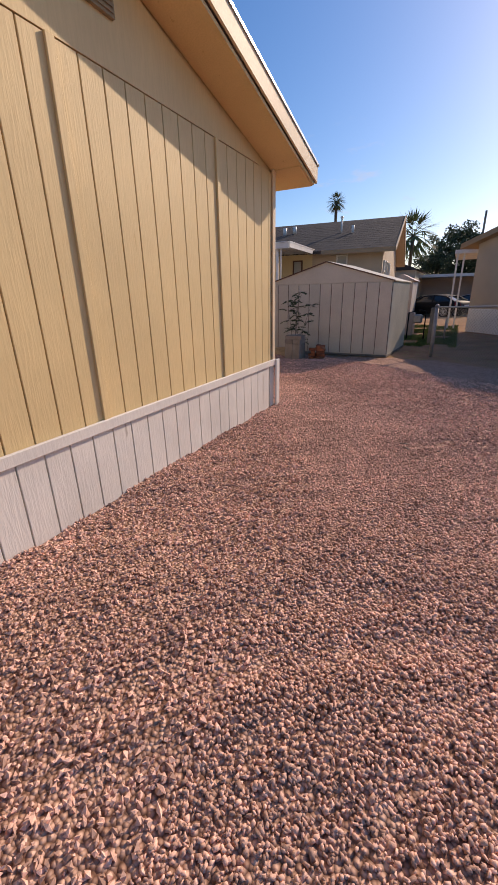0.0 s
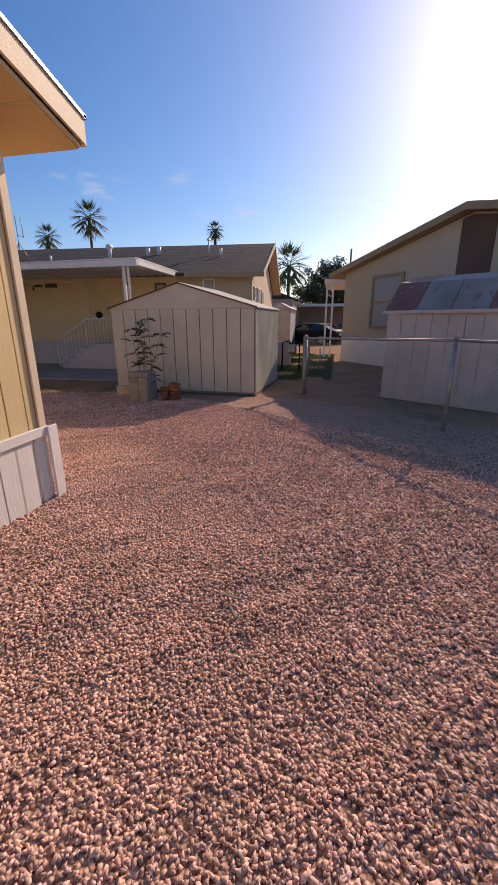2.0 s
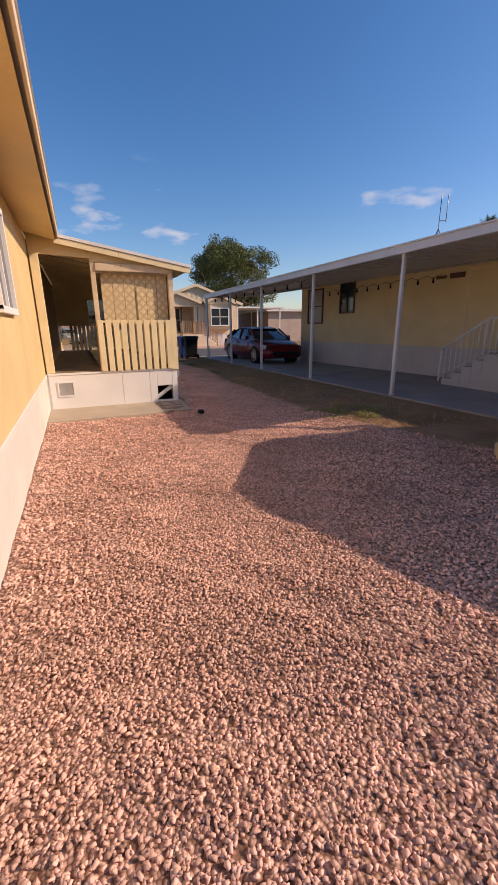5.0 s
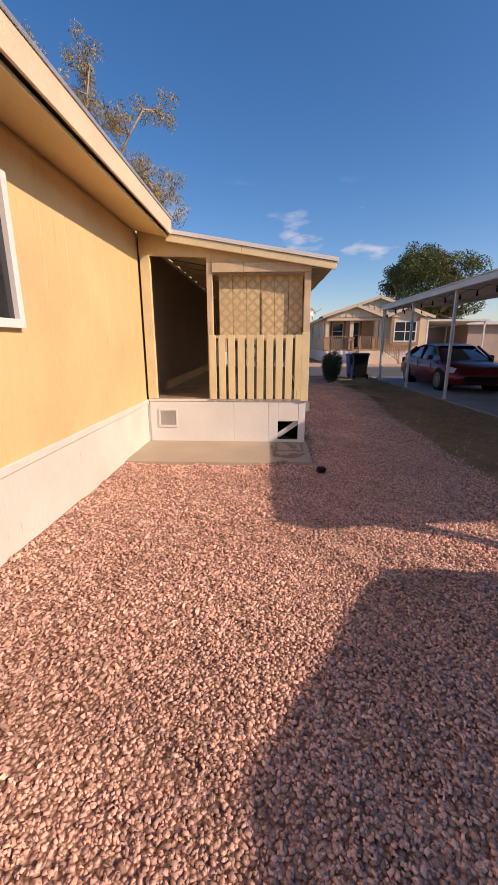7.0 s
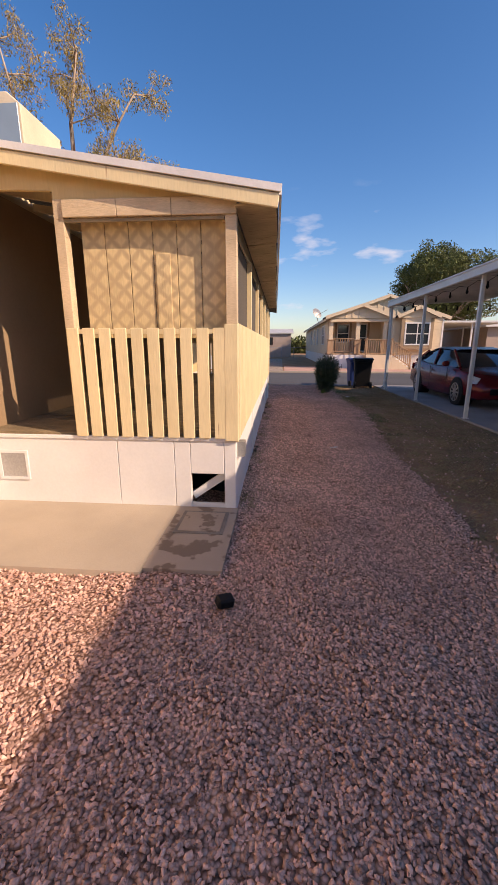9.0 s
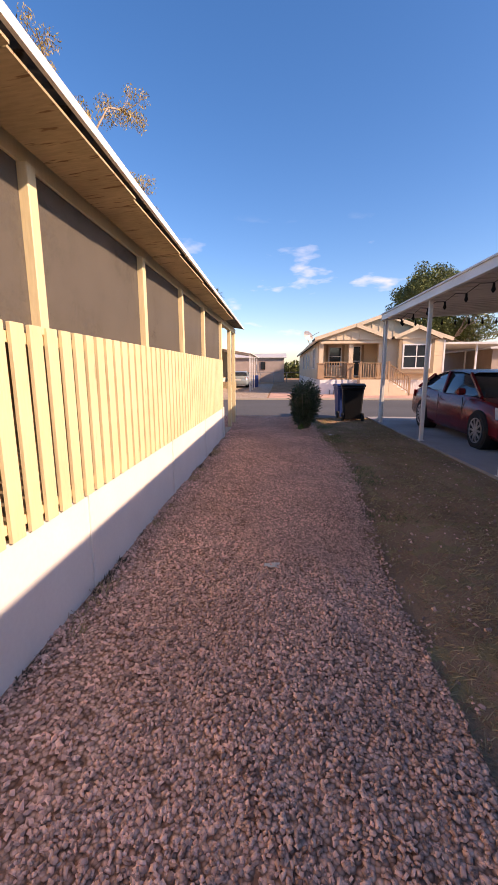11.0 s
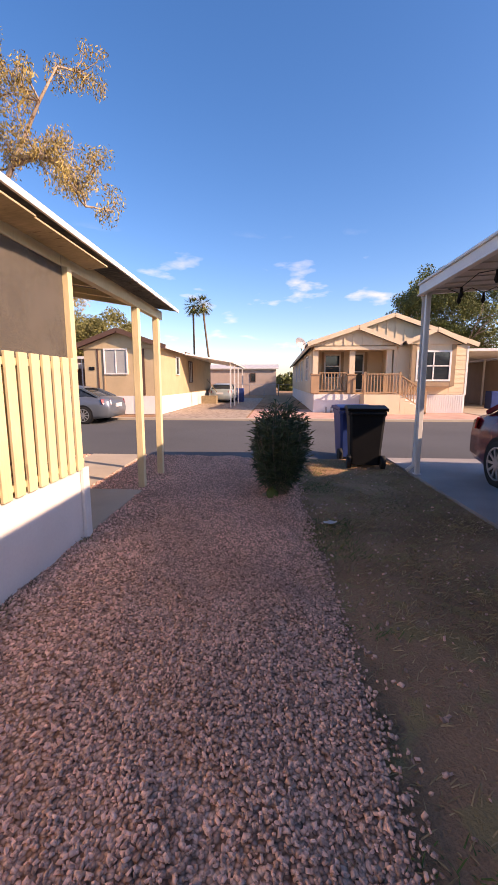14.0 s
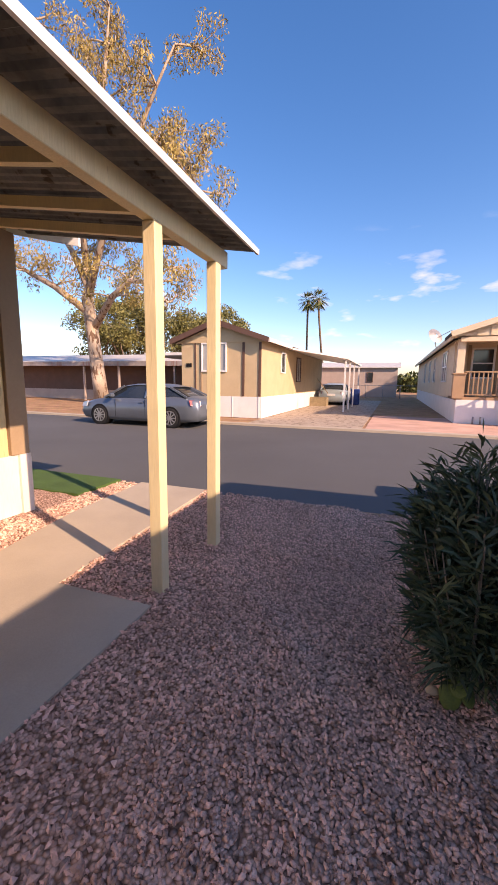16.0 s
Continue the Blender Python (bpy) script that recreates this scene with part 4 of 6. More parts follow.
def palm(name, x, y, h, r, seed, lean=(0, 0), label=""):
    rng = np.random.default_rng(seed)
    e = thing(name, (x, y, -.1), label or "tall fan palm with a shaggy green crown", "palm tree")
    top = Vector((x + lean[0], y + lean[1], h))
    pts = [Vector((x, y, -.1)).lerp(top, t) + Vector((math.sin(t * 3) * .1 * lean[0], 0, 0)) for t in (0, .25, .5, .75, 1)]
    tube("trunk", pts, [.24, .18, .15, .14, .17], M_PALMBARK, e)
    vs, fs = [], []
    for k in range(38):
        az, el = k * 2.399, math.radians(80 - 135 * (k / 38))
        d = Vector((math.cos(az) * math.cos(el), math.sin(az) * math.cos(el), math.sin(el)))
        stem = top + d * r * .5
        for j in range(9):
            s = (j - 4) / 4
            side = d.cross(Vector((0, 0, 1))).normalized()
            tip = stem + (d * (1 - abs(s) * .35) + side * s * .62 + Vector((0, 0, -.30 * abs(s) - .22))) * r * .68
            w = side * .062 * r * .6
            n0 = len(vs)
            vs += [stem - w * .6, stem + w * .6, stem.lerp(tip, .55) + w, tip]
            fs.append((n0, n0 + 1, n0 + 2, n0 + 3))
        n0 = len(vs)
        sw = Vector((0, 0, .03))
        vs += [top - sw, top + sw, stem + sw, stem - sw]
        fs.append((n0, n0 + 1, n0 + 2, n0 + 3))
    raw_mesh("crown", np.array([tuple(v) for v in vs]), np.array(fs), M_PALM, e)
    return e


# ---- vehicles ----
def car(name, at, rz, paint, label, length=4.85, width=1.82, height=1.43, spokes=5):
    """A four-door saloon; its front looks along its own +x."""
    e = thing(name, at, label, "car", rz=rz)
    T = e.matrix_world
    L, W, H = length, width, height
    def done(bm):
        bmesh.ops.transform(bm, matrix=T, verts=bm.verts)
        return bm
    st = [(-.5, .42, .72, .80), (-.485, .24, .93, .93), (-.40, .20, 1.0, .98), (-.30, .18, 1.02, 1.0), (-.15, .17, .96, 1.0), (0.0, .17, .95, 1.0), (.14, .17, .95, 1.0), (.24, .18, .94, 1.0), (.36, .2, .86, .985), (.455, .22, .74, .93), (.495, .3, .58, .80)]
    bm = bmesh.new()
    rings = []
    for x, z0, z1, w in st:
        hw = W / 2 * w
        rings.append([bm.verts.new((x * L, s * a * hw, z)) for s, a, z in ((-1, .9, z0), (-1, 1.0, z0 + .12), (-1, 1.0, z0 + (z1 - z0) * .55), (-1, .96, z1 - .07), (-1, .84, z1 - .005), (-1, .4, z1 + .02), (1, .4, z1 + .02), (1, .84, z1 - .005), (1, .96, z1 - .07), (1, 1.0, z0 + (z1 - z0) * .55), (1, 1.0, z0 + .12), (1, .9, z0))])
    for a, b in zip(rings, rings[1:]):
        for i in range(12):
            bm.faces.new((a[i], a[(i + 1) % 12], b[(i + 1) % 12], b[i])).smooth = True
    bm.faces.new(rings[0][::-1]), bm.faces.new(rings[-1])
    body = part("body", done(bm), paint, e, smooth=True)
    wheels = (-.29, .30)
    bm = bmesh.new()
    gh = [(-.40, 1.0), (-.27, H - .09), (-.12, H), (.02, H - .01), (.10, H - .06), (.27, .93)]
    rg = []
    for x, z in gh:
        hw = W / 2 * (.70 if z > 1.1 else .86)
        rg.append([bm.verts.new((x * L, s * a, zz)) for s, a, zz in ((-1, W / 2 * .88, .93), (-1, hw, z - .03), (-1, hw * .85, z), (1, hw * .85, z), (1, hw, z - .03), (1, W / 2 * .88, .93))])
    for a, b in zip(rg, rg[1:]):
        for i in range(5):
            bm.faces.new((a[i], a[i + 1], b[i + 1], b[i])).smooth = True
    part("cabin", done(bm), M_GLASS, e, "dark tinted glass cabin", smooth=True)
    bm = bmesh.new()
    rg = []
    for x, z in ((-.28, H - .085), (-.2, H - .02), (-.12, H + .012), (.02, H + .005), (.11, H - .055)):
        rg.append([bm.verts.new((x * L, s * W / 2 * .72 * a, z + q)) for s, a, q in ((-1, 1.0, -.04), (-1, .8, .006), (1, .8, .006), (1, 1.0, -.04))])
    for a, b in zip(rg, rg[1:]):
        for i in range(3):
            bm.faces.new((a[i], a[i + 1], b[i + 1], b[i])).smooth = True
    part("roof", done(bm), paint, e, smooth=True)
    for s in (-1, 1):
        for x0, z0, x1, z1 in ((-.27, H - .1, -.41, 1.0), (.11, H - .07, .27, .93), (-.09, H - .03, -.08, .94)):
            bm = bmesh.new()
            add_beam(bm, (x0 * L, s * W / 2 * .73, z0), (x1 * L, s * W / 2 * .885, z1), .05, .06)
            part("pillar", done(bm), paint, e)
        for x0, x1 in ((-.25, -.09), (-.075, .16)):
            bm = bmesh.new()
            add_beam(bm, (x0 * L, s * (W / 2 + .004), .80), (x0 * L + .14, s * (W / 2 + .004), .80), .02, .025)
            part("door_handle", done(bm), paint, e)
            bm = bmesh.new()
            add_beam(bm, (x1 * L, s * (W / 2 - .004), .30), (x1 * L, s * (W / 2 - .006), .90), .012, .012)
            part("door_seam", done(bm), M_BLACK, e)
        bm = bmesh.new()
        add_box(bm, .16 * L, s * W / 2 * .98, .95, .16 * L + .12, s * (W / 2 + .16), 1.08)
        part("mirror", done(bm), paint, e, bevel=.03)
        bm = bmesh.new()
        add_prism(bm, [(.415 * L, s * W / 2 * .975, .60), (.47 * L, s * W / 2 * .88, .60), (.47 * L, s * W / 2 * .80, .735), (.40 * L, s * W / 2 * .955, .80)], (.02, s * .03, .0))
        part("headlight", done(bm), M_LIGHT, e, "clear headlamp", bevel=.008)
        bm = bmesh.new()
        add_prism(bm, [(-.44 * L, s * W / 2 * .965, .74), (-.495 * L, s * W / 2 * .70, .72), (-.488 * L, s * W / 2 * .66, .90), (-.43 * L, s * W / 2 * .96, .92)], (-.03, s * .02, 0))
        part("tail_light", done(bm), M_TAIL, e, "red tail lamp", bevel=.008)
        for wx in wheels:
            bm = bmesh.new()
            add_tube(bm, [(wx * L, s * (W / 2 - .30), .335), (wx * L, s * (W / 2 + .008), .335)], .37, 28)
            part("wheel_arch", done(bm), M_BLACK, e)
            bm = bmesh.new()
            add_tube(bm, [(wx * L, s * (W / 2 - .2), .33), (wx * L, s * (W / 2 - .01), .33), (wx * L, s * (W / 2 + .022), .33)], [.33, .33, .30], 28)
            wh = part("wheel", done(bm), M_RUBBER, e, "black tyre on an alloy rim")
            bm = bmesh.new()
            for q in range(spokes * 2):
                a = q * math.pi / spokes
                add_beam(bm, (wx * L + .03 * math.cos(a), s * (W / 2 + .026), .33 + .03 * math.sin(a)), (wx * L + .215 * math.cos(a), s * (W / 2 + .026), .33 + .215 * math.sin(a)), .035, .02, up=(0, 1, 0))
            add_tube(bm, [(wx * L, s * (W / 2 + .02), .33), (wx * L, s * (W / 2 + .04), .33)], .05, 12)
            n = 24
            for q in range(n):
                a0, a1 = q * math.tau / n, (q + 1) * math.tau / n
                add_beam(bm, (wx * L + .225 * math.cos(a0), s * (W / 2 + .024), .33 + .225 * math.sin(a0)), (wx * L + .225 * math.cos(a1), s * (W / 2 + .024), .33 + .225 * math.sin(a1)), .02, .025, up=(0, 1, 0))
            part("rim", done(bm), M_RIM, wh)
    bm = bmesh.new()
    add_box(bm, .478 * L, -W * .3, .36, .503 * L, W * .3, .50)
    part("grille", done(bm), M_BLACK, e, bevel=.01)
    bm = bmesh.new()
    add_box(bm, -.506 * L, -.26, .62, -.496 * L, .26, .76)
    part("licence_plate", done(bm), M_ALU, e)
    return e


car("parked_car", (13.28, 18.2, 0.02), -90, M_REDCAR, "dark red saloon car parked under the carport", 4.9, 1.84, 1.43)
car("parked_car", (0.78, 28.98, -0.06), 180, M_GREYCAR, "grey saloon car with black and silver wheels at the kerb", 4.75, 1.8, 1.40)
car("parked_car", (5.1, 45.3, 0.0), 90, M_PALECAR, "pale blue saloon car under a carport", 4.6, 1.76, 1.4)

# ---- tan home across the street ----
h2 = thing("tan_home", (11.1, 33.9, 0), "peach mobile home with covered porch, bay window and white skirt", "house")
X0, X1, FY, BY = 11.12, 18.42, 33.9, 60.0
body = boxes("wall", [(X0, 36.0, .9, X0 + .12, BY, 3.25), (14.95, FY, .9, X1, FY + .15, 3.25), (X1 - .12, FY + .16, .9, X1, BY, 3.25), (14.95, FY + .16, .9, 15.07, 36.1, 3.25), (X0 + .13, 35.98, .9, 14.94, 36.1, 3.25), (X0, BY, .9, X1, BY + .1, 3.25), (X0, 35.2, .9, X0 + .12, 35.99, 3.25)], M_TAN2, h2)
boxes("side_skirt", [(X0 + .02, FY + .02, 0, X0 + .06, BY, .88)], M_CLEANWHITE, h2)
boxes("front_skirt", [(X0 + .03, FY - .02, 0, 13.4, FY + .01, .9)], M_CLEANWHITE, h2)
boxes("front_skirt", [(15.2, FY - .03, 0, X1 - .02, FY + .01, .88)], M_CLEANWHITE, h2)
mm = boxes("skirt_rib", [(16.2, FY - .05, .02, 16.24, FY - .031, .87)], M_CLEANWHITE, h2)
for k in range(1, 21):
    repeat(mm, (k * .105, 0, 0))
boxes("porch_floor", [(X0, FY, .9, 14.94, 35.97, 1.0)], M_TANWOOD, h2)
boxes("porch_ceiling", [(X0, FY, 3.16, 14.94, 35.97, 3.2)], M_TAN2, h2)
for x in (11.2, 12.98, 14.75):
    c = boxes("column", [(x - .13, FY + .0, 1.9, x + .13, FY + .26, 3.15)], M_TAN2, h2, "boxed porch column")
    boxes("column_base", [(x - .2, FY - .06, .95, x + .2, FY + .32, 1.85)], M_TANWOOD, c)
    boxes("column_cap", [(x - .24, FY - .1, 1.85, x + .24, FY + .36, 1.9)], M_TANWOOD, c)


def railing(name, parent, a, b, h, material, step=.14):
    a, b = Vector(a), Vector(b)
    r = beam(name, a + Vector((0, 0, h)), b + Vector((0, 0, h)), .10, .05, material, parent)
    beam("bottom_rail", a + Vector((0, 0, .1)), b + Vector((0, 0, .1)), .05, .05, material, r)
    k = int((b - a).length / step)
    for i in range(1, k):
        p = a.lerp(b, i / k)
        beam("baluster", p + Vector((0, 0, .12)), p + Vector((0, 0, h - .02)), .04, .04, material, r)
    return r


railing("rail", h2, (11.4, FY + .1, 1.0), (12.78, FY + .1, 1.0), .95, M_TANWOOD)
railing("rail", h2, (X0 + .05, FY + .3, 1.0), (X0 + .05, 35.2, 1.0), .95, M_TANWOOD)
boxes("stair_platform", [(13.4, FY - 1.0, 0, 15.05, FY - .04, .92)], M_TAN2, h2)
railing("rail", h2, (13.42, FY - .95, .92), (15.0, FY - .95, .92), .95, M_TANWOOD)
railing("rail", h2, (13.45, FY - .9, .92), (13.45, FY - .1, .92), .95, M_TANWOOD)
for i in range(5):
    boxes("step", [(15.06 + i * .24, FY - 1.0, 0, 15.06 + (i + 1) * .24 - .004, FY - .06, .92 - (i + 1) * .16)], M_TAN2, h2)
railing("rail", h2, (15.05, FY - .95, .85), (16.2, FY - .95, .12), .95, M_TANWOOD)
for x, z in ((13.42, .92), (15.02, .92), (16.22, 0)):
    boxes("rail_post", [(x - .05, FY - 1.0, z, x + .05, FY - .9, z + 1.05)], M_TANWOOD, h2)
for x in (11.9, 13.35):
    window("window", h2, (x, 35.975, 1.75 if x < 13 else 1.1), (1, 0, 0), .8 if x < 13 else .6, 1.2 if x < 13 else 1.9, M_CLEANWHITE, M_GLASS, 0, rail=True, fw=.07)
    boxes("window_surround", [(x - .18, 35.955, 1.0, x - .05, 35.974, 3.1), (x + .85 if x < 13 else x + .66, 35.955, 1.0, x + 1.0 if x < 13 else x + .8, 35.974, 3.1)], M_TANDARK, h2)
boxes("door", [(14.2, 35.94, 1.0, 14.93, 35.97, 3.0)], M_TAN2, h2)


def gable(parent, xa, xb, xp, z, zp, y0, y1, wallm, roofm, trim, over=.28, battens=True, t=.12):
    bm = bmesh.new()
    add_prism(bm, [(xa + .1, y0 + .25, z), (xb - .1, y0 + .25, z), (xp, y0 + .25, zp - .02)], (0, .08, 0))
    part("gable_wall", bm, wallm, parent)
    for s, (x, zz) in enumerate(((xa, z), (xb, z))):
        bm = bmesh.new()
        add_prism(bm, [(x, y0, zz), (xp, y0, zp), (xp, y0, zp + t), (x, y0, zz + t)], (0, y1 - y0, 0))
        part("roof", bm, roofm, parent, "" if s else "grey shingle roof")
        beam("rake_board", (x, y0 - .02, zz + t * .4), (xp, y0 - .02, zp + t * .4), .035, .2, trim, parent)
    if battens:
        k = int((xb - xa) / .42)
        for i in range(1, k):
            x = xa + (xb - xa) * i / k
            zt_ = z + (zp - z) * (1 - abs(x - xp) / (max(xp - xa, xb - xp))) - .06
            if zt_ > z + .1:
                boxes("batten", [(x - .03, y0 + .22, z + .02, x + .03, y0 + .249, zt_)], M_TANDARK if wallm is M_TAN else M_TAN2, parent)


gable(h2, 10.8, 18.85, 14.87, 3.2, 4.62, FY - .1, BY + .3, M_TAN2, M_SHINGLE, M_TAN2)
gable(h2, 10.75, 15.2, 13.15, 3.24, 4.02, FY - .45, FY + 1.6, M_TAN2, M_SHINGLE, M_TAN2)
boxes("porch_lintel", [(X0, FY - .19, 3.04, 15.0, FY + .24, 3.2)], M_TAN2, h2)
bay = boxes("bay", [(15.72, FY - .42, 1.25, 17.62, FY - .01, 3.3)], M_TAN2, h2, "projecting bay with a white double window")
boxes("bay_surround", [(15.66, FY - .46, 1.3, 15.86, FY - .421, 3.25), (17.48, FY - .46, 1.3, 17.68, FY - .421, 3.25), (15.87, FY - .46, 1.3, 17.47, FY - .421, 1.5)], M_TANDARK, bay)
window("window", bay, (15.92, FY - .425, 1.58), (1, 0, 0), 1.52, 1.35, M_CLEANWHITE, M_GLASS, 1, rail=True, fw=.08)
gable(h2, 15.3, 18.0, 16.65, 3.26, 3.86, FY - .75, FY + 1.0, M_TAN2, M_SHINGLE, M_TAN2, battens=False)
for z in np.arange(1.0, 3.1, .22):
    boxes("lap_board", [(15.1, FY - .015, z, 15.7, FY - .001, z + .2)], M_TAN2, h2)
    boxes("lap_board", [(17.64, FY - .015, z, X1 - .06, FY - .001, z + .2)], M_TAN2, h2)
boxes("corner_trim", [(X1 - .06, FY - .03, .88, X1 + .03, FY - .001, 3.2)], M_CLEANWHITE, h2)
for y, w in ((37.2, 1.6), (42.5, .8), (45.8, .7), (50, .8)):
    window("window", h2, (X0 - .005, y + w, 1.6), (0, -1, 0), w, 1.35, M_CLEANWHITE, M_GLASS, 1 if w > 1 else 0, rail=True, fw=.07)
boxes("side_eave", [(10.78, FY - .1, 3.12, 10.84, BY + .2, 3.3)], M_TAN2, h2)
dish = thing("satellite_dish", (11.3, 44, 3.45), "grey satellite dish on the roof edge", "satellite dish")
tube("mast", [(11.3, 44, 3.3), (11.1, 44, 3.9), (11.1, 44, 4.2)], .03, M_STEEL, dish)
bm = bmesh.new()
bmesh.ops.create_cone(bm, cap_ends=False, segments=24, radius1=.48, radius2=.05, depth=.12, matrix=look((11.1, 43.9, 4.4), (9.5, 46, 3.0)))
bmesh.ops.solidify(bm, geom=bm.faces[:], thickness=.015)
part("reflector", bm, M_STEEL, dish)
tube("feed_arm", [(11.1, 43.9, 4.2), (11.9, 43.2, 4.6)], .018, M_STEEL, dish)
pipes = thing("hose_stand", (11.9, 33.7, 0), "small white pipe stand", "pipe")
for x in (11.75, 12.0):
    tube("pipe", [(x, 33.72, 0), (x, 33.72, .28)], .03, M_STEEL, pipes)
c2 = thing("carport_canopy", (18.6, 34, 0), "white carport canopy beside the tan home", "carport")
boxes("roof_deck", [(18.5, 34.3, 3.0, 23.0, 46, 3.12)], M_ALU, c2)
for x, y in ((18.85, 35.0), (20.6, 34.6), (22.8, 34.6), (20.6, 41), (22.8, 41)):
    boxes("post", [(x - .05, y, -.02, x + .05, y + .1, 3.0)], M_ALU, c2)
h4 = thing("brown_home", (24, 36, 0), "brown mobile home with a pale roof edge", "house")
boxes("wall", [(23.5, 38.5, -.02, 31, 52, 2.9)], M_MAUVE, h4)
boxes("roof", [(23.1, 38.0, 2.9, 31.4, 52.4, 3.15)], M_ALU, h4)
bl = thing("recycling_bins", (21.7, 37.4, 0), "dark bins under the far carport", "bin")
boxes("bin", [(21.4, 37.2, -.02, 22.0, 37.9, 1.0)], M_BLUE, bl, bevel=.04)
boxes("bin", [(22.2, 37.2, -.02, 22.8, 37.9, 1.0)], M_BLACK, bl, bevel=.04)

# ---- brown home across the street ----
h1 = thing("brown_trim_home", (.3, 32.1, 0), "tan mobile home with dark brown trim and white skirt", "house")
A0, A1, AY, AB = .32, 3.92, 32.1, 46.0
boxes("wall", [(A0, AY, .86, A1, AB, 3.08)], M_TAN, h1)
boxes("skirt", [(A0 + .01, AY - .01, 0, A1 + .012, AB, .86)], M_CLEANWHITE, h1, "white paneled skirt")
for x in np.arange(.35, 3.9, 1.15):
    boxes("skirt_joint", [(x, AY - .025, 0, x + .04, AY - .011, .86)], M_CLEANWHITE, h1)
for x in (.95, 1.22, 3.1, 3.8):
    boxes("batten", [(x, AY - .03, .88, x + .06 + .04 * (x > 3), AY - .001, 3.3 if 1 < x < 3.5 else 3.1)], M_BROWN if x > 3 or x < 1 else M_TANDARK, h1)
gable(h1, -.05, 4.28, 2.02, 3.02, 3.78, AY - .3, AB + .3, M_TAN, M_BROWN, M_BROWN, battens=False)
boxes("eave_gutter", [(4.25, AY - .3, 3.0, 4.33, 35.4, 3.14)], M_ALU, h1)
window("window", h1, (1.3, AY - .005, 1.88), (1, 0, 0), 1.08, 1.12, M_CLEANWHITE, M_BLIND, 1, fw=.06)
boxes("house_number", [(.55, AY - .03, 2.05, .8, AY - .001, 2.2)], M_BLACK, h1)
tube("meter", [(1.95, AY - .14, .55), (1.95, AY - .02, .55)], .13, M_STEEL, h1, n=12)
window("window", h1, (A1 + .005, 34.9, 1.9), (0, 1, 0), .7, .9, M_CLEANWHITE, M_GLASS, 0)
window("window", h1, (A1 + .005, 38.0, 1.5), (0, 1, 0), .9, 1.25, M_BROWN, M_BLIND, 1)
c1 = thing("carport_canopy", (6.5, 37, 0), "thin white carport canopy beside the brown home", "carport")
bm = bmesh.new()
add_prism(bm, [(3.95, 35.6, 3.05), (6.7, 37.0, 2.62), (6.7, 46, 2.62), (3.95, 46, 3.05)], (0, 0, .08))
part("roof_deck", bm, M_ALU, c1)
for y in (37.4, 39.6, 42.1, 45.5):
    boxes("post", [(6.52, y, 0, 6.6, y + .08, 2.62)], M_ALU, c1)
stp = thing("entry_steps", (4.6, 42.5, 0), "dark entry steps cluttered with boxes", "steps")
boxes("step", [(3.95, 41.8, 0, 5.0, 42.6, .55)], M_DARKWOOD, stp)
beam("handrail", (4.4, 41.7, 1.7), (5.1, 41.7, .8), .05, .05, M_DARKWOOD, stp)
bb = thing("blue_bin", (6.1, 46.3, 0), "blue plastic bin with lid", "bin")
boxes("body", [(6.2, 44.4, 0, 6.75, 45.0, 1.05)], M_BLUE, bb, bevel=.04)

# ---- homes and trees beyond ----
h5 = thing("mauve_home", (2, 62, 0), "long dull mauve mobile home far off", "house")
boxes("wall", [(-16, 62, -.02, 9.2, 68, 3.1)], M_MAUVE, h5)
bm = bmesh.new()
add_prism(bm, [(-16.3, 61.7, 3.1), (9.5, 61.7, 3.1), (9.5, 65, 3.7), (-16.3, 65, 3.7)], (0, 0, .1))
part("roof", bm, M_PANEL, h5)
window("window", h5, (6.1, 61.98, 1.6), (1, 0, 0), .6, 1.0, M_BROWN, M_GLASS, 0)
ff = thing("far_fence", (6, 58, 0), "low wire fence with posts", "fence")
for x in np.arange(1.5, 11, 1.6):
    tube("post", [(x, 58, -.02), (x, 58, 1.3)], .04, M_STEEL, ff)
tube("rail", [(1.5, 58, 1.25), (11, 58, 1.25)], .03, M_STEEL, ff)
h6 = thing("red_fascia_home", (-8, 41, 0), "long low home with a pale roof and faded red fascia", "house")
# Dark brown wall paints the shade of the open carport front.
boxes("wall", [(-26, 41, .5, -3.4, 47, 2.7)], M_BROWN, h6)
boxes("base", [(-26, 40.97, -.02, -3.4, 40.999, .7)], M_MAUVE, h6)
bm = bmesh.new()
add_prism(bm, [(-26.5, 39.5, 2.62), (-3.0, 39.5, 2.62), (-3.0, 44, 3.35), (-26.5, 44, 3.35)], (0, 0, .12))
part("roof", bm, M_PANEL, h6)
boxes("fascia", [(-26.5, 39.44, 2.4, -3.0, 39.49, 2.7)], M_RUST, h6)
for x in (-6.5, -4.6, -3.3, -9, -12):
    boxes("porch_post", [(x, 39.6, 0, x + .12, 39.72, 2.6)], M_MAUVE, h6)
c3 = thing("carport_canopy", (-2, 35, 0), "thin grey carport canopy on paired posts", "carport")
boxes("roof_deck", [(-3.3, 34.6, 2.72, .25, 44, 2.86)], M_ALU, c3)
for x in (-3.2, -2.95, -1.2):
    boxes("post", [(x, 34.8, -.02, x + .06, 34.86, 2.72)], M_ALU, c3)

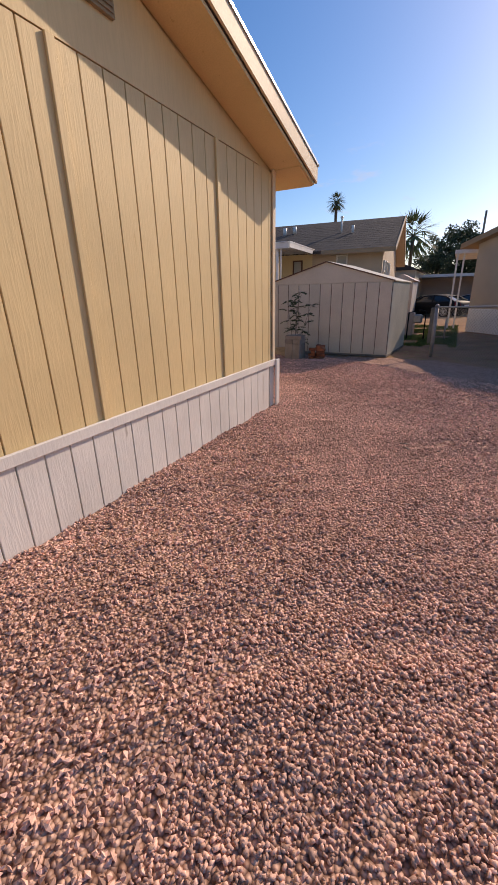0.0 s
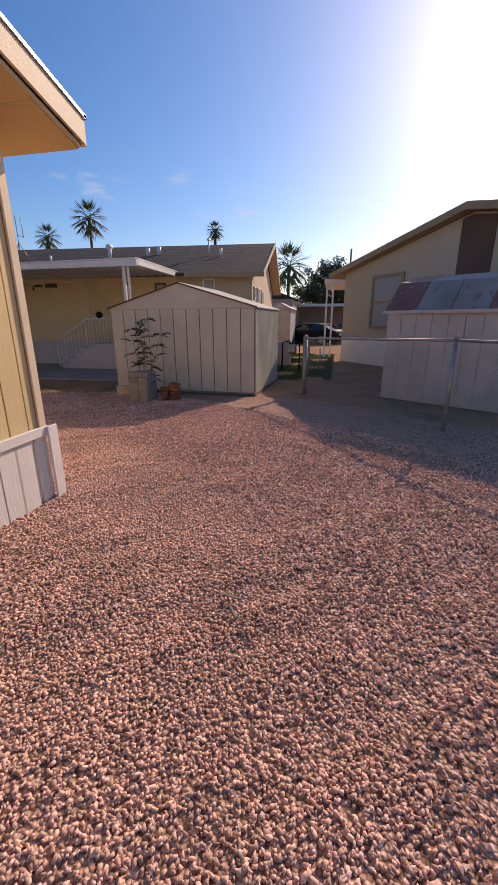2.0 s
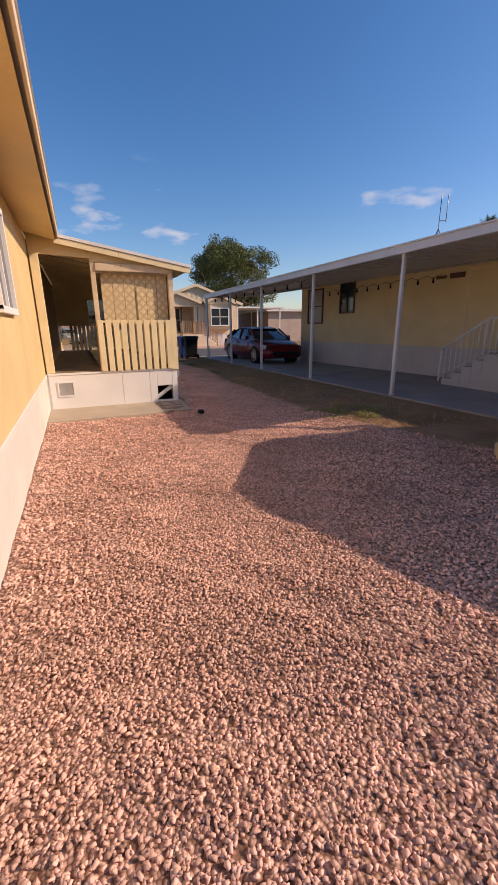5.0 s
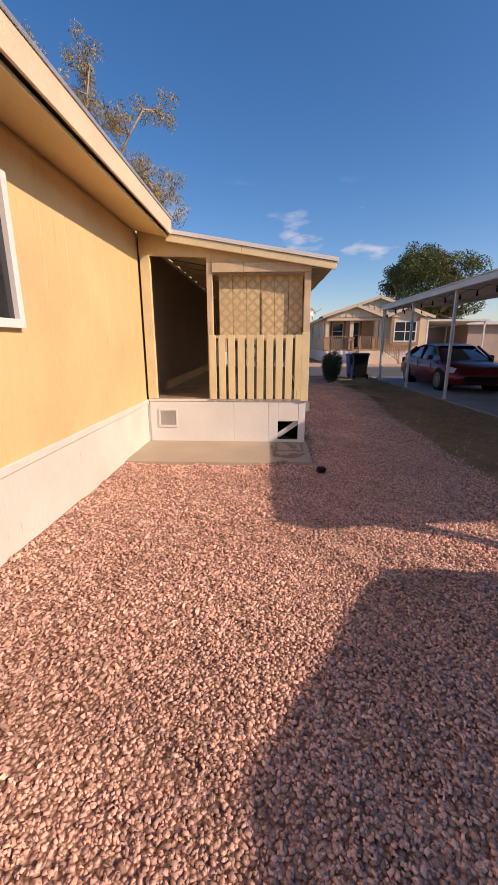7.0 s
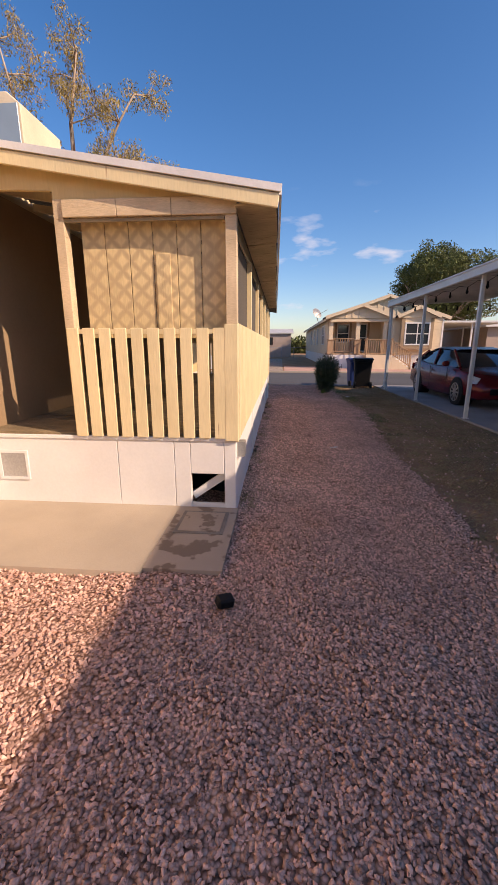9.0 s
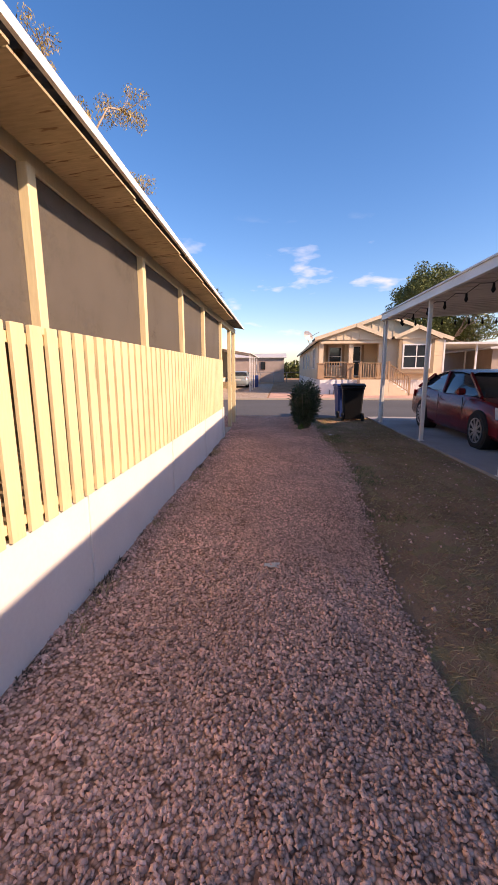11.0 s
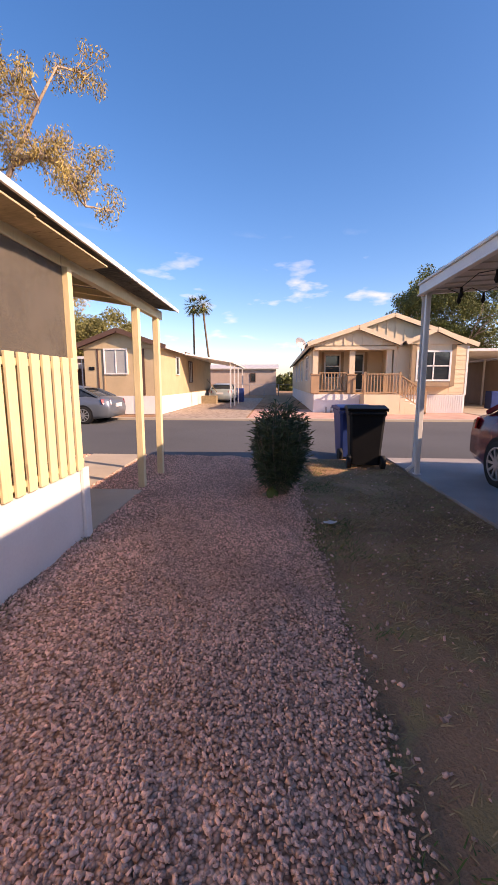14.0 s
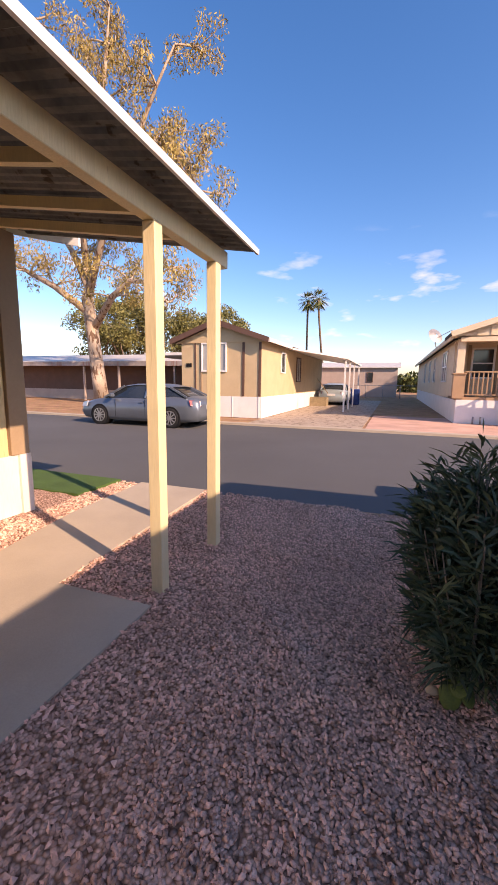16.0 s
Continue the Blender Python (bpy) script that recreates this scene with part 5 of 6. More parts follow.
rng = np.random.default_rng(5)
tree = thing("eucalyptus_tree", (-8.6, 37.5, 0), "tall pale-barked eucalyptus with sparse orange green leaves", "tree")
bm = bmesh.new()
ends = []
add_tube(bm, [Vector(p) for p in ((-8.6, 37.5, -.1), (-8.7, 37.4, 1.5), (-9.1, 37.5, 4.2), (-9.5, 37.6, 6.5), (-9.3, 37.6, 8.2))], [.55, .43, .38, .36, .3], 12)
limbs = [((-9.5, 37.6, 6.3), (-7.5, 37.0, 10), (-5.2, 36.6, 13.4), (-3.4, 36.4, 16.2), (-2.2, 36.2, 17.6)),
         ((-9.3, 37.6, 8.0), (-9.6, 37.2, 12), (-10.5, 37.0, 16.0), (-11.2, 36.8, 19.5), (-11.4, 36.5, 21.3)),
         ((-9.4, 37.6, 7.2), (-11, 38.2, 9.5), (-13, 38.6, 12), (-14.5, 38.8, 14.5), (-15, 39, 16)),
         ((-7.5, 37.0, 10.0), (-7.0, 36.8, 13), (-6.8, 36.4, 16.2), (-6.2, 36.2, 18.6), (-5.8, 36, 20)),
         ((-9.1, 37.6, 4.6), (-6.8, 36.6, 6.2), (-5.2, 36.2, 6.9), (-3.6, 36.0, 6.6), (-2.8, 36, 5.6)),
         ((-5.2, 36.6, 13.4), (-3.6, 36.3, 13.6), (-2.0, 36.1, 12.8), (-1.2, 36, 11.6), (-1.0, 36, 10.8)),
         ((-9.2, 37.5, 5.5), (-11.5, 37, 7.2), (-13, 36.6, 8), (-14.4, 36.5, 8.8), (-15.5, 36.4, 9.2))]
for l_ in limbs:
    pts = [Vector(p) for p in l_]
    add_tube(bm, pts, [.24, .19, .13, .08, .04], 8)
    for i in (1, 2, 3, 4):
        for q in range(3):
            d = Vector(rng.normal(0, 1, 3))
            d.z = abs(d.z) * .5 + .1
            branch(bm, pts[i], d.normalized(), 1.7, .06, 1, rng, ends, .7, .1)
part("trunk", bm, M_BARK, tree)
cen = [(p.x, p.y, p.z - .2, .5 + .35 * rng.random(), .5 + .35 * rng.random(), .5 + .35 * rng.random()) for p in ends]
v, f = leaf_cloud(cen, 34000, .105, rng, .26, droop=1.2)
raw_mesh("crown", v, f, M_EUC, tree)


def round_tree(name, x, y, z0, top, r, seed, leaves, label, m=M_TREE, size=.2, m_trunk=M_BARK):
    rng = np.random.default_rng(seed)
    e = thing(name, (x, y, 0), label, "tree")
    bm = bmesh.new()
    ends = []
    branch(bm, Vector((x, y, -.1)), Vector((0, 0, 1)), z0 + .5, r * .07, 0, rng, [])
    for k in range(6):
        a = k * math.tau / 6
        branch(bm, Vector((x, y, z0 * .8)), Vector((math.cos(a), math.sin(a), .9)).normalized(), (top - z0) * .45, r * .03, 2, rng, ends, .7, .1)
    part("trunk", bm, m_trunk, e)
    cen = []
    for k in range(120):
        d = rng.normal(size=3)
        d /= np.linalg.norm(d)
        q = r * (.35 + .55 * rng.random() ** .6) * (1 + .12 * math.sin(3 * math.atan2(d[1], d[0]) + seed))
        c = r * (.13 + .12 * rng.random())
        cen.append((x + d[0] * q, y + d[1] * q, (z0 + top) / 2 + d[2] * q * (top - z0) / 2 / r, c, c, c * .75))
    v, f = leaf_cloud(cen, leaves, size, rng, .5)
    raw_mesh("crown", v, f, m, e)
    return e


round_tree("shade_tree", 27.5, 60, 3.5, 14.0, 6.8, 3, 52000, "large dense green shade tree behind the tan home", size=.125)
round_tree("yard_tree", -11.0, 58, 2.5, 10.0, 5.5, 8, 24000, "rounded yellow green tree behind the homes", M_OLTREE, .14)
round_tree("yard_tree", -20, 55, 2.5, 11.0, 6.0, 9, 24000, "rounded yellow green tree behind the homes", M_OLTREE, .14)
round_tree("dark_tree", 52, 1.0, 1.0, 8.2, 4.6, 10, 26000, "dark rounded tree beyond the homes", M_LEAF, .13)
round_tree("yard_tree", 19.6, 47, .6, 3.6, 1.6, 11, 4000, "small green tree by the carport", M_EUC, .13)
cen = [(x, 95 + 4 * math.sin(x), 1.6, 3.5, 3, 1.6 + .9 * math.sin(x * .7) + .6 * math.sin(x * 1.9)) for x in np.arange(-60, 45, 3.0)]
v, f = leaf_cloud(cen, 22000, .4, rng, .5)
tagged(raw_mesh("far_hedge", v, f, M_TREE), "line of far green trees", "trees", kind="stuff")
cen = [(75, y, 1.6, 3, 3.5, 1.6 + .8 * math.sin(y * .8)) for y in np.arange(-45, 60, 3.0)]
v, f = leaf_cloud(cen, 12000, .4, rng, .5)
tagged(raw_mesh("far_hedge", v, f, M_TREE), "line of far green trees", "trees", kind="stuff")
palm("fan_palm", -.4, 75, 13.2, 1.6, 1, (-1.6, 0))
palm("fan_palm", -1.9 - 1.7, 76, 13.2, 1.6, 2, (-.1, 0))
palm("fan_palm", 45, 26.9, 12.2, 2.0, 3)
palm("fan_palm", 45, 32.3, 10.6, 1.5, 4)
palm("fan_palm", 45, 12.7, 10.4, 1.0, 5)
palm("fan_palm", 40, 4.4, 6.2, 2.2, 6)

# ---- home, shed and fence to the south-east ----
U = Vector((-.80, -.60, 0))
OUT = Vector((-.60, .80, 0))
C3 = Vector((19.0, -.38, 0))
h3 = thing("beige_home", C3, "beige mobile home with grey brown trim and dark gable panel", "house")


def onw(s, z, o=0.0):
    return C3 + U * s * 1.12 + OUT * o + Vector((0, 0, z + .12 * max(z - 1.57, 0)))


bm = bmesh.new()
add_prism(bm, [onw(0, 0), onw(9.4, 0), onw(9.4, 3.1), onw(4.7, 4.0), onw(0, 3.1)], -OUT * 16)
part("wall", bm, M_H3, h3)
bm = bmesh.new()
add_prism(bm, [onw(.05, 0, .002), onw(9.3, 0, .002), onw(9.3, .9, .002), onw(.05, .9, .002)], OUT * .03)
part("skirt", bm, M_CLEANWHITE, h3)
for (s0, z0, s1, z1) in ((-.55, 2.98, 4.7, 4.02), (4.7, 4.02, 9.95, 2.98)):
    bm = bmesh.new()
    add_prism(bm, [onw(s0, z0, .35), onw(s1, z1, .35), onw(s1, z1 + .17, .35), onw(s0, z0 + .17, .35)], -OUT * 17)
    part("roof", bm, M_TANDARK, h3)
bm = bmesh.new()
add_prism(bm, [onw(4.42, 2.2, .003), onw(5.31, 2.2, .003), onw(5.31, 3.83, .003), onw(4.7, 3.95, .003), onw(4.42, 3.9, .003)], OUT * .03)
part("gable_panel", bm, M_BROWN, h3, "dark brown gable panel")
ws = 1.52
window("window", h3, onw(1.46, 1.34, .01), tuple(U), 1.39, 1.68, M_TANDARK, M_DIMBLIND, 0, rail=True, fw=.09)
c4 = thing("carport_canopy", (20.4, .1, 0), "narrow white canopy with paired posts", "carport")
boxes("roof_deck", [(20.0, -.75, 3.05, 24, .45, 3.2)], M_ALU, c4)
for x, y in ((20.1, .05), (20.1, .3)):
    boxes("post", [(x, y, -.02, x + .07, y + .07, 3.05)], M_ALU, c4)

S2 = Vector((10.93, -1.19, 0))
US = Vector((-.525, -.851, 0))
OS = Vector((-.851, .525, 0))
s2 = thing("old_shed", S2, "old white metal shed with a rust-streaked gambrel roof", "shed")


def ons(s, z, o=0.0):
    return S2 + US * s + OS * o + Vector((0, 0, z))


bm = bmesh.new()
add_prism(bm, [ons(0, .0), ons(0, 1.74), ons(0, 2.27, -.55), ons(0, 2.42, -1.3), ons(0, 2.27, -2.05), ons(0, 1.74, -2.6), ons(0, .0, -2.6)], US * 2.35)
sb = part("body", bm, M_SHED2, s2)
for k in range(8):
    bm = bmesh.new()
    add_prism(bm, [ons(k * .294 + .01, .05, .001), ons(k * .294 + .284, .05, .001), ons(k * .294 + .284, 1.7, .001), ons(k * .294 + .01, 1.7, .001)], OS * .012)
    part("wall_panel", bm, M_SHED2, sb)
for a, b in (((.06, 1.72), (-.55, 2.29)), ((-.55, 2.29), (-1.3, 2.45)), ((-1.3, 2.45), (-2.05, 2.29))):
    for k in range(4):
        bm = bmesh.new()
        s0, s1 = -.06 + k * .62, -.06 + (k + 1) * .62 - .01
        add_prism(bm, [ons(s0, a[1], a[0]), ons(s1, a[1], a[0]), ons(s1, b[1], b[0]), ons(s0, b[1], b[0])], (0, 0, .02))
        part("roof_sheet", bm, M_RUSTRED if k in (0, 3) else M_RUST, s2, "faded red roof sheet" if k in (0, 3) else "")
beam("eave_trim", ons(-.08, 1.73, .08), ons(2.43, 1.73, .08), .04, .06, M_SHED2, s2)

fence = thing("chain_link_fence", (11.13, .46, 0), "chain link fence on galvanised posts with a top rail", "fence")
P1, P2 = Vector((11.13, .46, 0)), Vector((8.3, -1.83, 0))
P3 = P2 + (P2 - P1)
for p, h, r in ((P1, 1.22, .045), (P2, 1.33, .03), (P3, 1.33, .03)):
    q = tube("post", [p - Vector((0, 0, .1)), p + Vector((0, 0, h))], r, M_STEEL, fence, n=12)
    tube("post_cap", [p + Vector((0, 0, h)), p + Vector((0, 0, h + .03)), p + Vector((0, 0, h + .06))], [r * 1.2, r * 1.1, r * .3], M_STEEL, q, n=12)
for a, b, ha, hb in ((P1, P2, 1.2, 1.31), (P2, P3, 1.31, 1.31)):
    tube("top_rail", [a + Vector((0, 0, ha)), b + Vector((0, 0, hb))], .021, M_STEEL, fence)
bm = bmesh.new()
Lf, Hf, cell = (P2 - P1).length, 1.22, .085
D1 = (P2 - P1).normalized()
for off, sgn in ((0, 1), (0, -1)):
    s = -Hf
    while s < Lf * 2:
        lo, hi = (0, Hf)
        a, b = s, s + Hf
        t0, t1 = max(0, -a / Hf), min(1, (Lf * 2 - a) / Hf)
        if t1 > t0:
            za, zb = t0 * Hf, t1 * Hf
            if sgn < 0:
                za, zb = Hf - za, Hf - zb
            hh = lambda u: .02 + (1.14 + .1 * min(1, u / Lf)) / Hf
            p0 = P1 + D1 * (a + t0 * Hf) + Vector((0, 0, .03 + za * .95))
            p1 = P1 + D1 * (a + t1 * Hf) + Vector((0, 0, .03 + zb * .95))
            add_tube(bm, [p0, p1], .0022, 3, caps=False)
        s += cell
tagged(part("wire_mesh", bm, M_STEEL, fence, "woven steel wire mesh"), kind="stuff")

# ---- steps and rail of the neighbour ----
st = thing("entry_stair", (14.3, 8.0, 0.02), "cream concrete entry steps with a white metal handrail", "stairs")
boxes("landing", [(14.25, 6.9, .02, 15.72, 7.95, .86)], M_NWHITE, st, "cream landing")
for i in range(4):
    boxes("step", [(14.25, 7.954 + i * .27, .02, 15.6, 7.95 + (i + 1) * .27, .86 - (i + 1) * .17)], M_NWHITE, st)
def vrail(parent, a, b, h, n):
    a, b = Vector(a), Vector(b)
    r = tube("handrail", [a + Vector((0, 0, h)), b + Vector((0, 0, h))], .028, M_CLEANWHITE, parent)
    tube("lower_rail", [a + Vector((0, 0, .08)), b + Vector((0, 0, .08))], .012, M_ALU, r)
    for i in range(n + 1):
        p = a.lerp(b, i / n)
        tube("baluster", [p + Vector((0, 0, .0)), p + Vector((0, 0, h))], .016 if 0 < i < n else .026, M_CLEANWHITE, r, n=6)
vrail(st, (14.22, 6.9, .84), (14.22, 7.95, .84), .80, 8)
vrail(st, (14.22, 7.97, .80), (14.22, 9.1, .1), .80, 8)
mb = thing("dark_lantern", (14.3, 7.3, 1.62), "small dark lamp on the rail", "lamp")
bm = bmesh.new()
bmesh.ops.create_uvsphere(bm, u_segments=10, v_segments=6, radius=.11, matrix=Matrix.Translation((14.22, 7.4, 1.76)))
part("shade", bm, M_BLACK, mb)
lights = thing("string_lights", (11.9, 16, 2.8), "string of dark outdoor bulbs hung under the canopy", "string lights")
for x0, y0, x1, y1 in ((11.75, 20.2, 12.0, 12.0), (14.9, 15.5, 14.9, 10.0), (11.75, 20.2, 14.9, 19.8)):
    k = 10
    for i in range(k):
        a, b = Vector((x0, y0, 2.80)).lerp(Vector((x1, y1, 2.80)), i / k), Vector((x0, y0, 2.80)).lerp(Vector((x1, y1, 2.80)), (i + 1) / k)
        tube("wire", [a, (a + b) / 2 - Vector((0, 0, .07)), b], .006, M_BLACK, lights, n=4)
        m_ = (a + b) / 2 - Vector((0, 0, .075))
        bu = tube("bulb", [m_, m_ - Vector((0, 0, .05)), m_ - Vector((0, 0, .10)), m_ - Vector((0, 0, .14))], [.018, .02, .035, .01], M_BLACK, lights, n=8)

# ---- bins ----
def bin_(at, rz, material, label):
    e = thing("wheeled_bin", at, label, "bin", group="wheeled bins", rz=rz)
    T = e.matrix_world
    bm = bmesh.new()
    rings = []
    for z, w, d in ((.06, .25, .26), (.5, .275, .30), (.92, .30, .345), (.93, .32, .365), (.99, .32, .365)):
        rings.append([bm.verts.new((x * w, y * d, z)) for x, y in ((-.85, -1), (.85, -1), (1, -.85), (1, .85), (.85, 1), (-.85, 1), (-1, .85), (-1, -.85))])
    for a, b in zip(rings, rings[1:]):
        for i in range(8):
            bm.faces.new((a[i], a[(i + 1) % 8], b[(i + 1) % 8], b[i]))
    bm.faces.new(rings[0][::-1]), bm.faces.new(rings[-1])
    bmesh.ops.transform(bm, matrix=T, verts=bm.verts)
    part("body", bm, material, e)
    bm = bmesh.new()
    add_prism(bm, [(-.335, -.40, 1.0), (-.335, .38, 1.0), (-.335, .40, 1.05), (-.335, .0, 1.09), (-.335, -.38, 1.06)], (.67, 0, 0))
    bmesh.ops.transform(bm, matrix=T, verts=bm.verts)
    part("lid", bm, material, e, bevel=.008)
    bm = bmesh.new()
    add_tube(bm, [T @ Vector((-.28, .43, .97)), T @ Vector((.28, .43, .97))], .02, 8)
    part("handle", bm, material, e)
    for s in (-1, 1):
        bm = bmesh.new()
        add_tube(bm, [T @ Vector((s * .25, .30, .12)), T @ Vector((s * .32, .30, .12))], .12, 16)
        part("wheel", bm, M_RUBBER, e)
bin_((10.88, 21.2, -.02), 175, M_BLACK, "black plastic wheeled bin with closed lid")
bin_((10.82, 22.14, -.06), 184, M_BLUE, "blue plastic wheeled bin with closed lid")

# ---- blocks, sapling, bricks by the shed ----
blocks = thing("block_stack", (9.5, 3.6, 0), "stack of grey concrete blocks by the shed", "blocks")
for (x, y, z, sx, sy, sz) in ((9.34, 3.42, 0, .14, .19, .40), (9.49, 3.42, 0, .14, .19, .40), (9.34, 3.62, 0, .14, .19, .40), (9.49, 3.62, 0, .14, .19, .40), (9.32, 3.4, .402, .42, .2, .1), (9.34, 3.62, .402, .40, .2, .1), (9.33, 3.38, .504, .2, .42, .1), (9.55, 3.40, .504, .18, .40, .09), (9.64, 3.42, 0, .14, .38, .39)):
    boxes("block", [(x, y, z, x + sx, y + sy, z + sz)], M_BLOCK, blocks, bevel=.008)
bricks = thing("brick_stack", (9.65, 3.05, 0), "loose stack of old red bricks", "bricks")
rb = random.Random(4)
for l_ in range(5):
    for k in range(3 if l_ < 4 else 2):
        m = pose(9.62 + (k % 2) * .12 + rb.uniform(-.02, .02), 3.02 + k * .11 - .08, .035 + l_ * .072, 0, 0, rb.uniform(-25, 25) + (90 if l_ % 2 else 0))
        bm = bmesh.new()
        add_box(bm, -.1, -.05, -.033, .1, .05, .033, m)
        part("brick", bm, M_BRICK, bricks, bevel=.006)
planks = thing("timber_offcuts", (9.9, 4.2, 0), "short timber offcuts stacked by the shed", "timber")
for k in range(4):
    m = pose(9.98 + k * .01, 4.15, .03 + k * .055, 0, 0, 80 + 9 * k)
    bm = bmesh.new()
    add_box(bm, -.3, -.05, -.025, .3, .05, .025, m)
    part("offcut", bm, M_RAWWOOD, planks)
rng = np.random.default_rng(12)
sap = thing("sapling", (9.9, 3.72, 0), "slender sapling with drooping compound leaves", "sapling")
bm = bmesh.new()
tips = []
for k in range(5):
    p = Vector((9.92, 3.76, 0))
    d = Vector((rng.normal(0, .07) - .02, rng.normal(0, .09) + .02, 1)).normalized()
    pts = [p]
    top = 1.35 + .45 * rng.random()
    for i in range(6):
        d = (d + Vector(rng.normal(0, .05, 3))).normalized()
        pts.append(pts[-1] + d * top / 6)
    add_tube(bm, pts, [.009, .008, .007, .006, .005, .004, .002], 5)
    for i in range(2, 7):
        for q in range(4):
            a = rng.random() * math.tau
            tip = pts[i] + Vector((math.cos(a), math.sin(a), rng.uniform(-.3, .4))) * rng.uniform(.12, .24)
            add_tube(bm, [pts[i], tip], .003, 3)
            tips.append((pts[i], tip))
part("stem", bm, M_GREYWOOD, sap)
vs, fs = [], []
for p, t in tips:
    d = (t - p).normalized()
    side = d.cross(Vector((0, 0, 1))).normalized()
    for j in range(9):
        for sg in (-1, 1):
            o = p.lerp(t, .25 + .75 * j / 8) - Vector((0, 0, .03 * (j / 8) ** 2))
            e_ = o + side * sg * rng.uniform(.03, .05) + d * .02 - Vector((0, 0, rng.uniform(.015, .045)))
            w = d * .013
            n0 = len(vs)
            vs += [tuple(o), tuple(o.lerp(e_, .5) + w), tuple(e_), tuple(o.lerp(e_, .5) - w)]
            fs.append((n0, n0 + 1, n0 + 2, n0 + 3))
raw_mesh("foliage", np.array(vs), np.array(fs), M_SAPLING, sap)

# ---- oleander ----
rng = np.random.default_rng(21)
OX, OY = 9.34, 19.13
ole = thing("oleander_bush", (OX, OY, 0), "dense dark green oleander bush in gravel", "bush")
bm = bmesh.new()
vs, fs = [], []
for k in range(520):
    a, rr = rng.random() * math.tau, rng.random() ** .5
    lump = 1 + .13 * math.sin(3 * a + 1.2) + .08 * math.sin(5 * a)
    foot = Vector((OX + .10 * math.cos(a) * rr, OY + .12 * math.sin(a) * rr, 0))
    hh = (.38 + .80 * rng.random() ** .55) * (1 - .22 * rr ** 3) + .10 * rng.random() ** 4
    rt = .31 * rr * lump * (.72 + .5 * math.sin(min(hh, 1.1) * 2.5))
    tip = Vector((OX + rt * math.cos(a), OY + rt * 1.12 * math.sin(a), hh))
    if k < 120:
        add_tube(bm, [foot, foot.lerp(tip, .5), tip], [.008, .006, .003], 4, caps=False)
    out = (tip - foot).normalized()
    for j in range(20):
        t = rng.random() ** .6
        o = foot.lerp(tip, .2 + .8 * t) + Vector(rng.normal(0, .012, 3))
        b = rng.random() * math.tau
        rise = .75 * t + rng.normal(-.05, .4)
        ld = (Vector((math.cos(b), math.sin(b), rise)) + Vector((math.cos(a), math.sin(a), 0)) * .5 + out * .5 * t).normalized()
        s = ld.cross(Vector(rng.normal(0, 1, 3))).normalized() * (.006 + .004 * rng.random())
        ln = .09 + .08 * rng.random()
        sag = Vector((0, 0, ln * (.12 + .3 * rng.random())))
        mid_ = o + ld * ln * .5 - sag * .2
        n0 = len(vs)
        vs += [tuple(o), tuple(mid_ + s), tuple(o + ld * ln - sag), tuple(mid_ - s)]
        fs.append((n0, n0 + 1, n0 + 2, n0 + 3))
part("stem", bm, M_GREYWOOD, ole)
raw_mesh("foliage", np.array(vs), np.array(fs), M_LEAF, ole)
rk = thing("foot_stone", (9.16, 19.0, 0), "pale rounded stone by the bush", "stone")
bm = bmesh.new()
bmesh.ops.create_icosphere(bm, subdivisions=2, radius=.028, matrix=Matrix.Translation((9.16, 19.0, .03)) @ Matrix.Diagonal((1.2, .9, .8, 1)))
part("stone", bm, M_PAVE, rk, smooth=True)
cac = thing("prickly_pear", (9.25, 18.97, 0), "small green prickly pear pads under the bush", "cactus")
for x_, y_, z_, tilt, turn, q in ((9.23, 18.96, .06, 70, 10, 1.0), (9.30, 18.98, .075, 60, 50, .9), (9.26, 18.94, .13, 35, -20, .75)):
    bm = bmesh.new()
    bmesh.ops.create_icosphere(bm, subdivisions=2, radius=.062 * q, matrix=pose(x_, y_, z_, tilt, 0, turn) @ Matrix.Diagonal((.85, 1.15, .2, 1)))
    part("pad", bm, M_PAD, cac, smooth=True)

# ---- small things ----
bp_ = thing("black_plastic_box", (7.68, 8.25, 0), "small black plastic box lying in the gravel", "box")
bm = bmesh.new()
add_box(bm, -.05, -.038, 0, .05, .038, .065, pose(7.58, 8.27, .015, 8, 6, 30))
part("body", bm, M_BLACK, bp_, bevel=.012)
rc = random.Random(9)
for x_, y_, ln, w_, tn in ((3.95, .26, .11, .022, 35), (4.07, .29, .10, .02, 75)):
    ch = thing("wood_chip", (x_, y_, .03), "thin weathered wood chip lying on the gravel", "wood chip")
    bm = bmesh.new()
    add_box(bm, -ln / 2, -w_ / 2, 0, ln / 2, w_ / 2, .007, pose(x_, y_, .034, 4, 5, tn))
    for v_ in bm.verts:
        v_.co += Vector((rc.uniform(-.008, .008), rc.uniform(-.008, .008), 0))
    part("chip", bm, M_GREYWOOD, ch)
for x_, y_, q, nm in ((9.87, 18.05, 1.0, "crumpled white plastic scrap on the bare earth"), (8.68, 11.96, .8, "flat pale paper scrap on the gravel")):
    lt = thing("litter_scrap", (x_, y_, 0), nm, "litter")
    bm = bmesh.new()
    grid = [[bm.verts.new((x_ + (i - 2) * .035 * q + rc.uniform(-.008, .008), y_ + (j - 1) * .04 * q + rc.uniform(-.01, .01), .022 + rc.uniform(0, .022))) for j in range(3)] for i in range(5)]
    for i in range(4):
        for j in range(2):
            bm.faces.new((grid[i][j], grid[i + 1][j], grid[i + 1][j + 1], grid[i][j + 1]))
    bmesh.ops.solidify(bm, geom=bm.faces[:], thickness=.002)
    part("scrap", bm, M_CLEANWHITE, lt)
ub = thing("utility_box", (7.25, 9.3, .04), "square concrete utility box cover in the slab", "utility box")
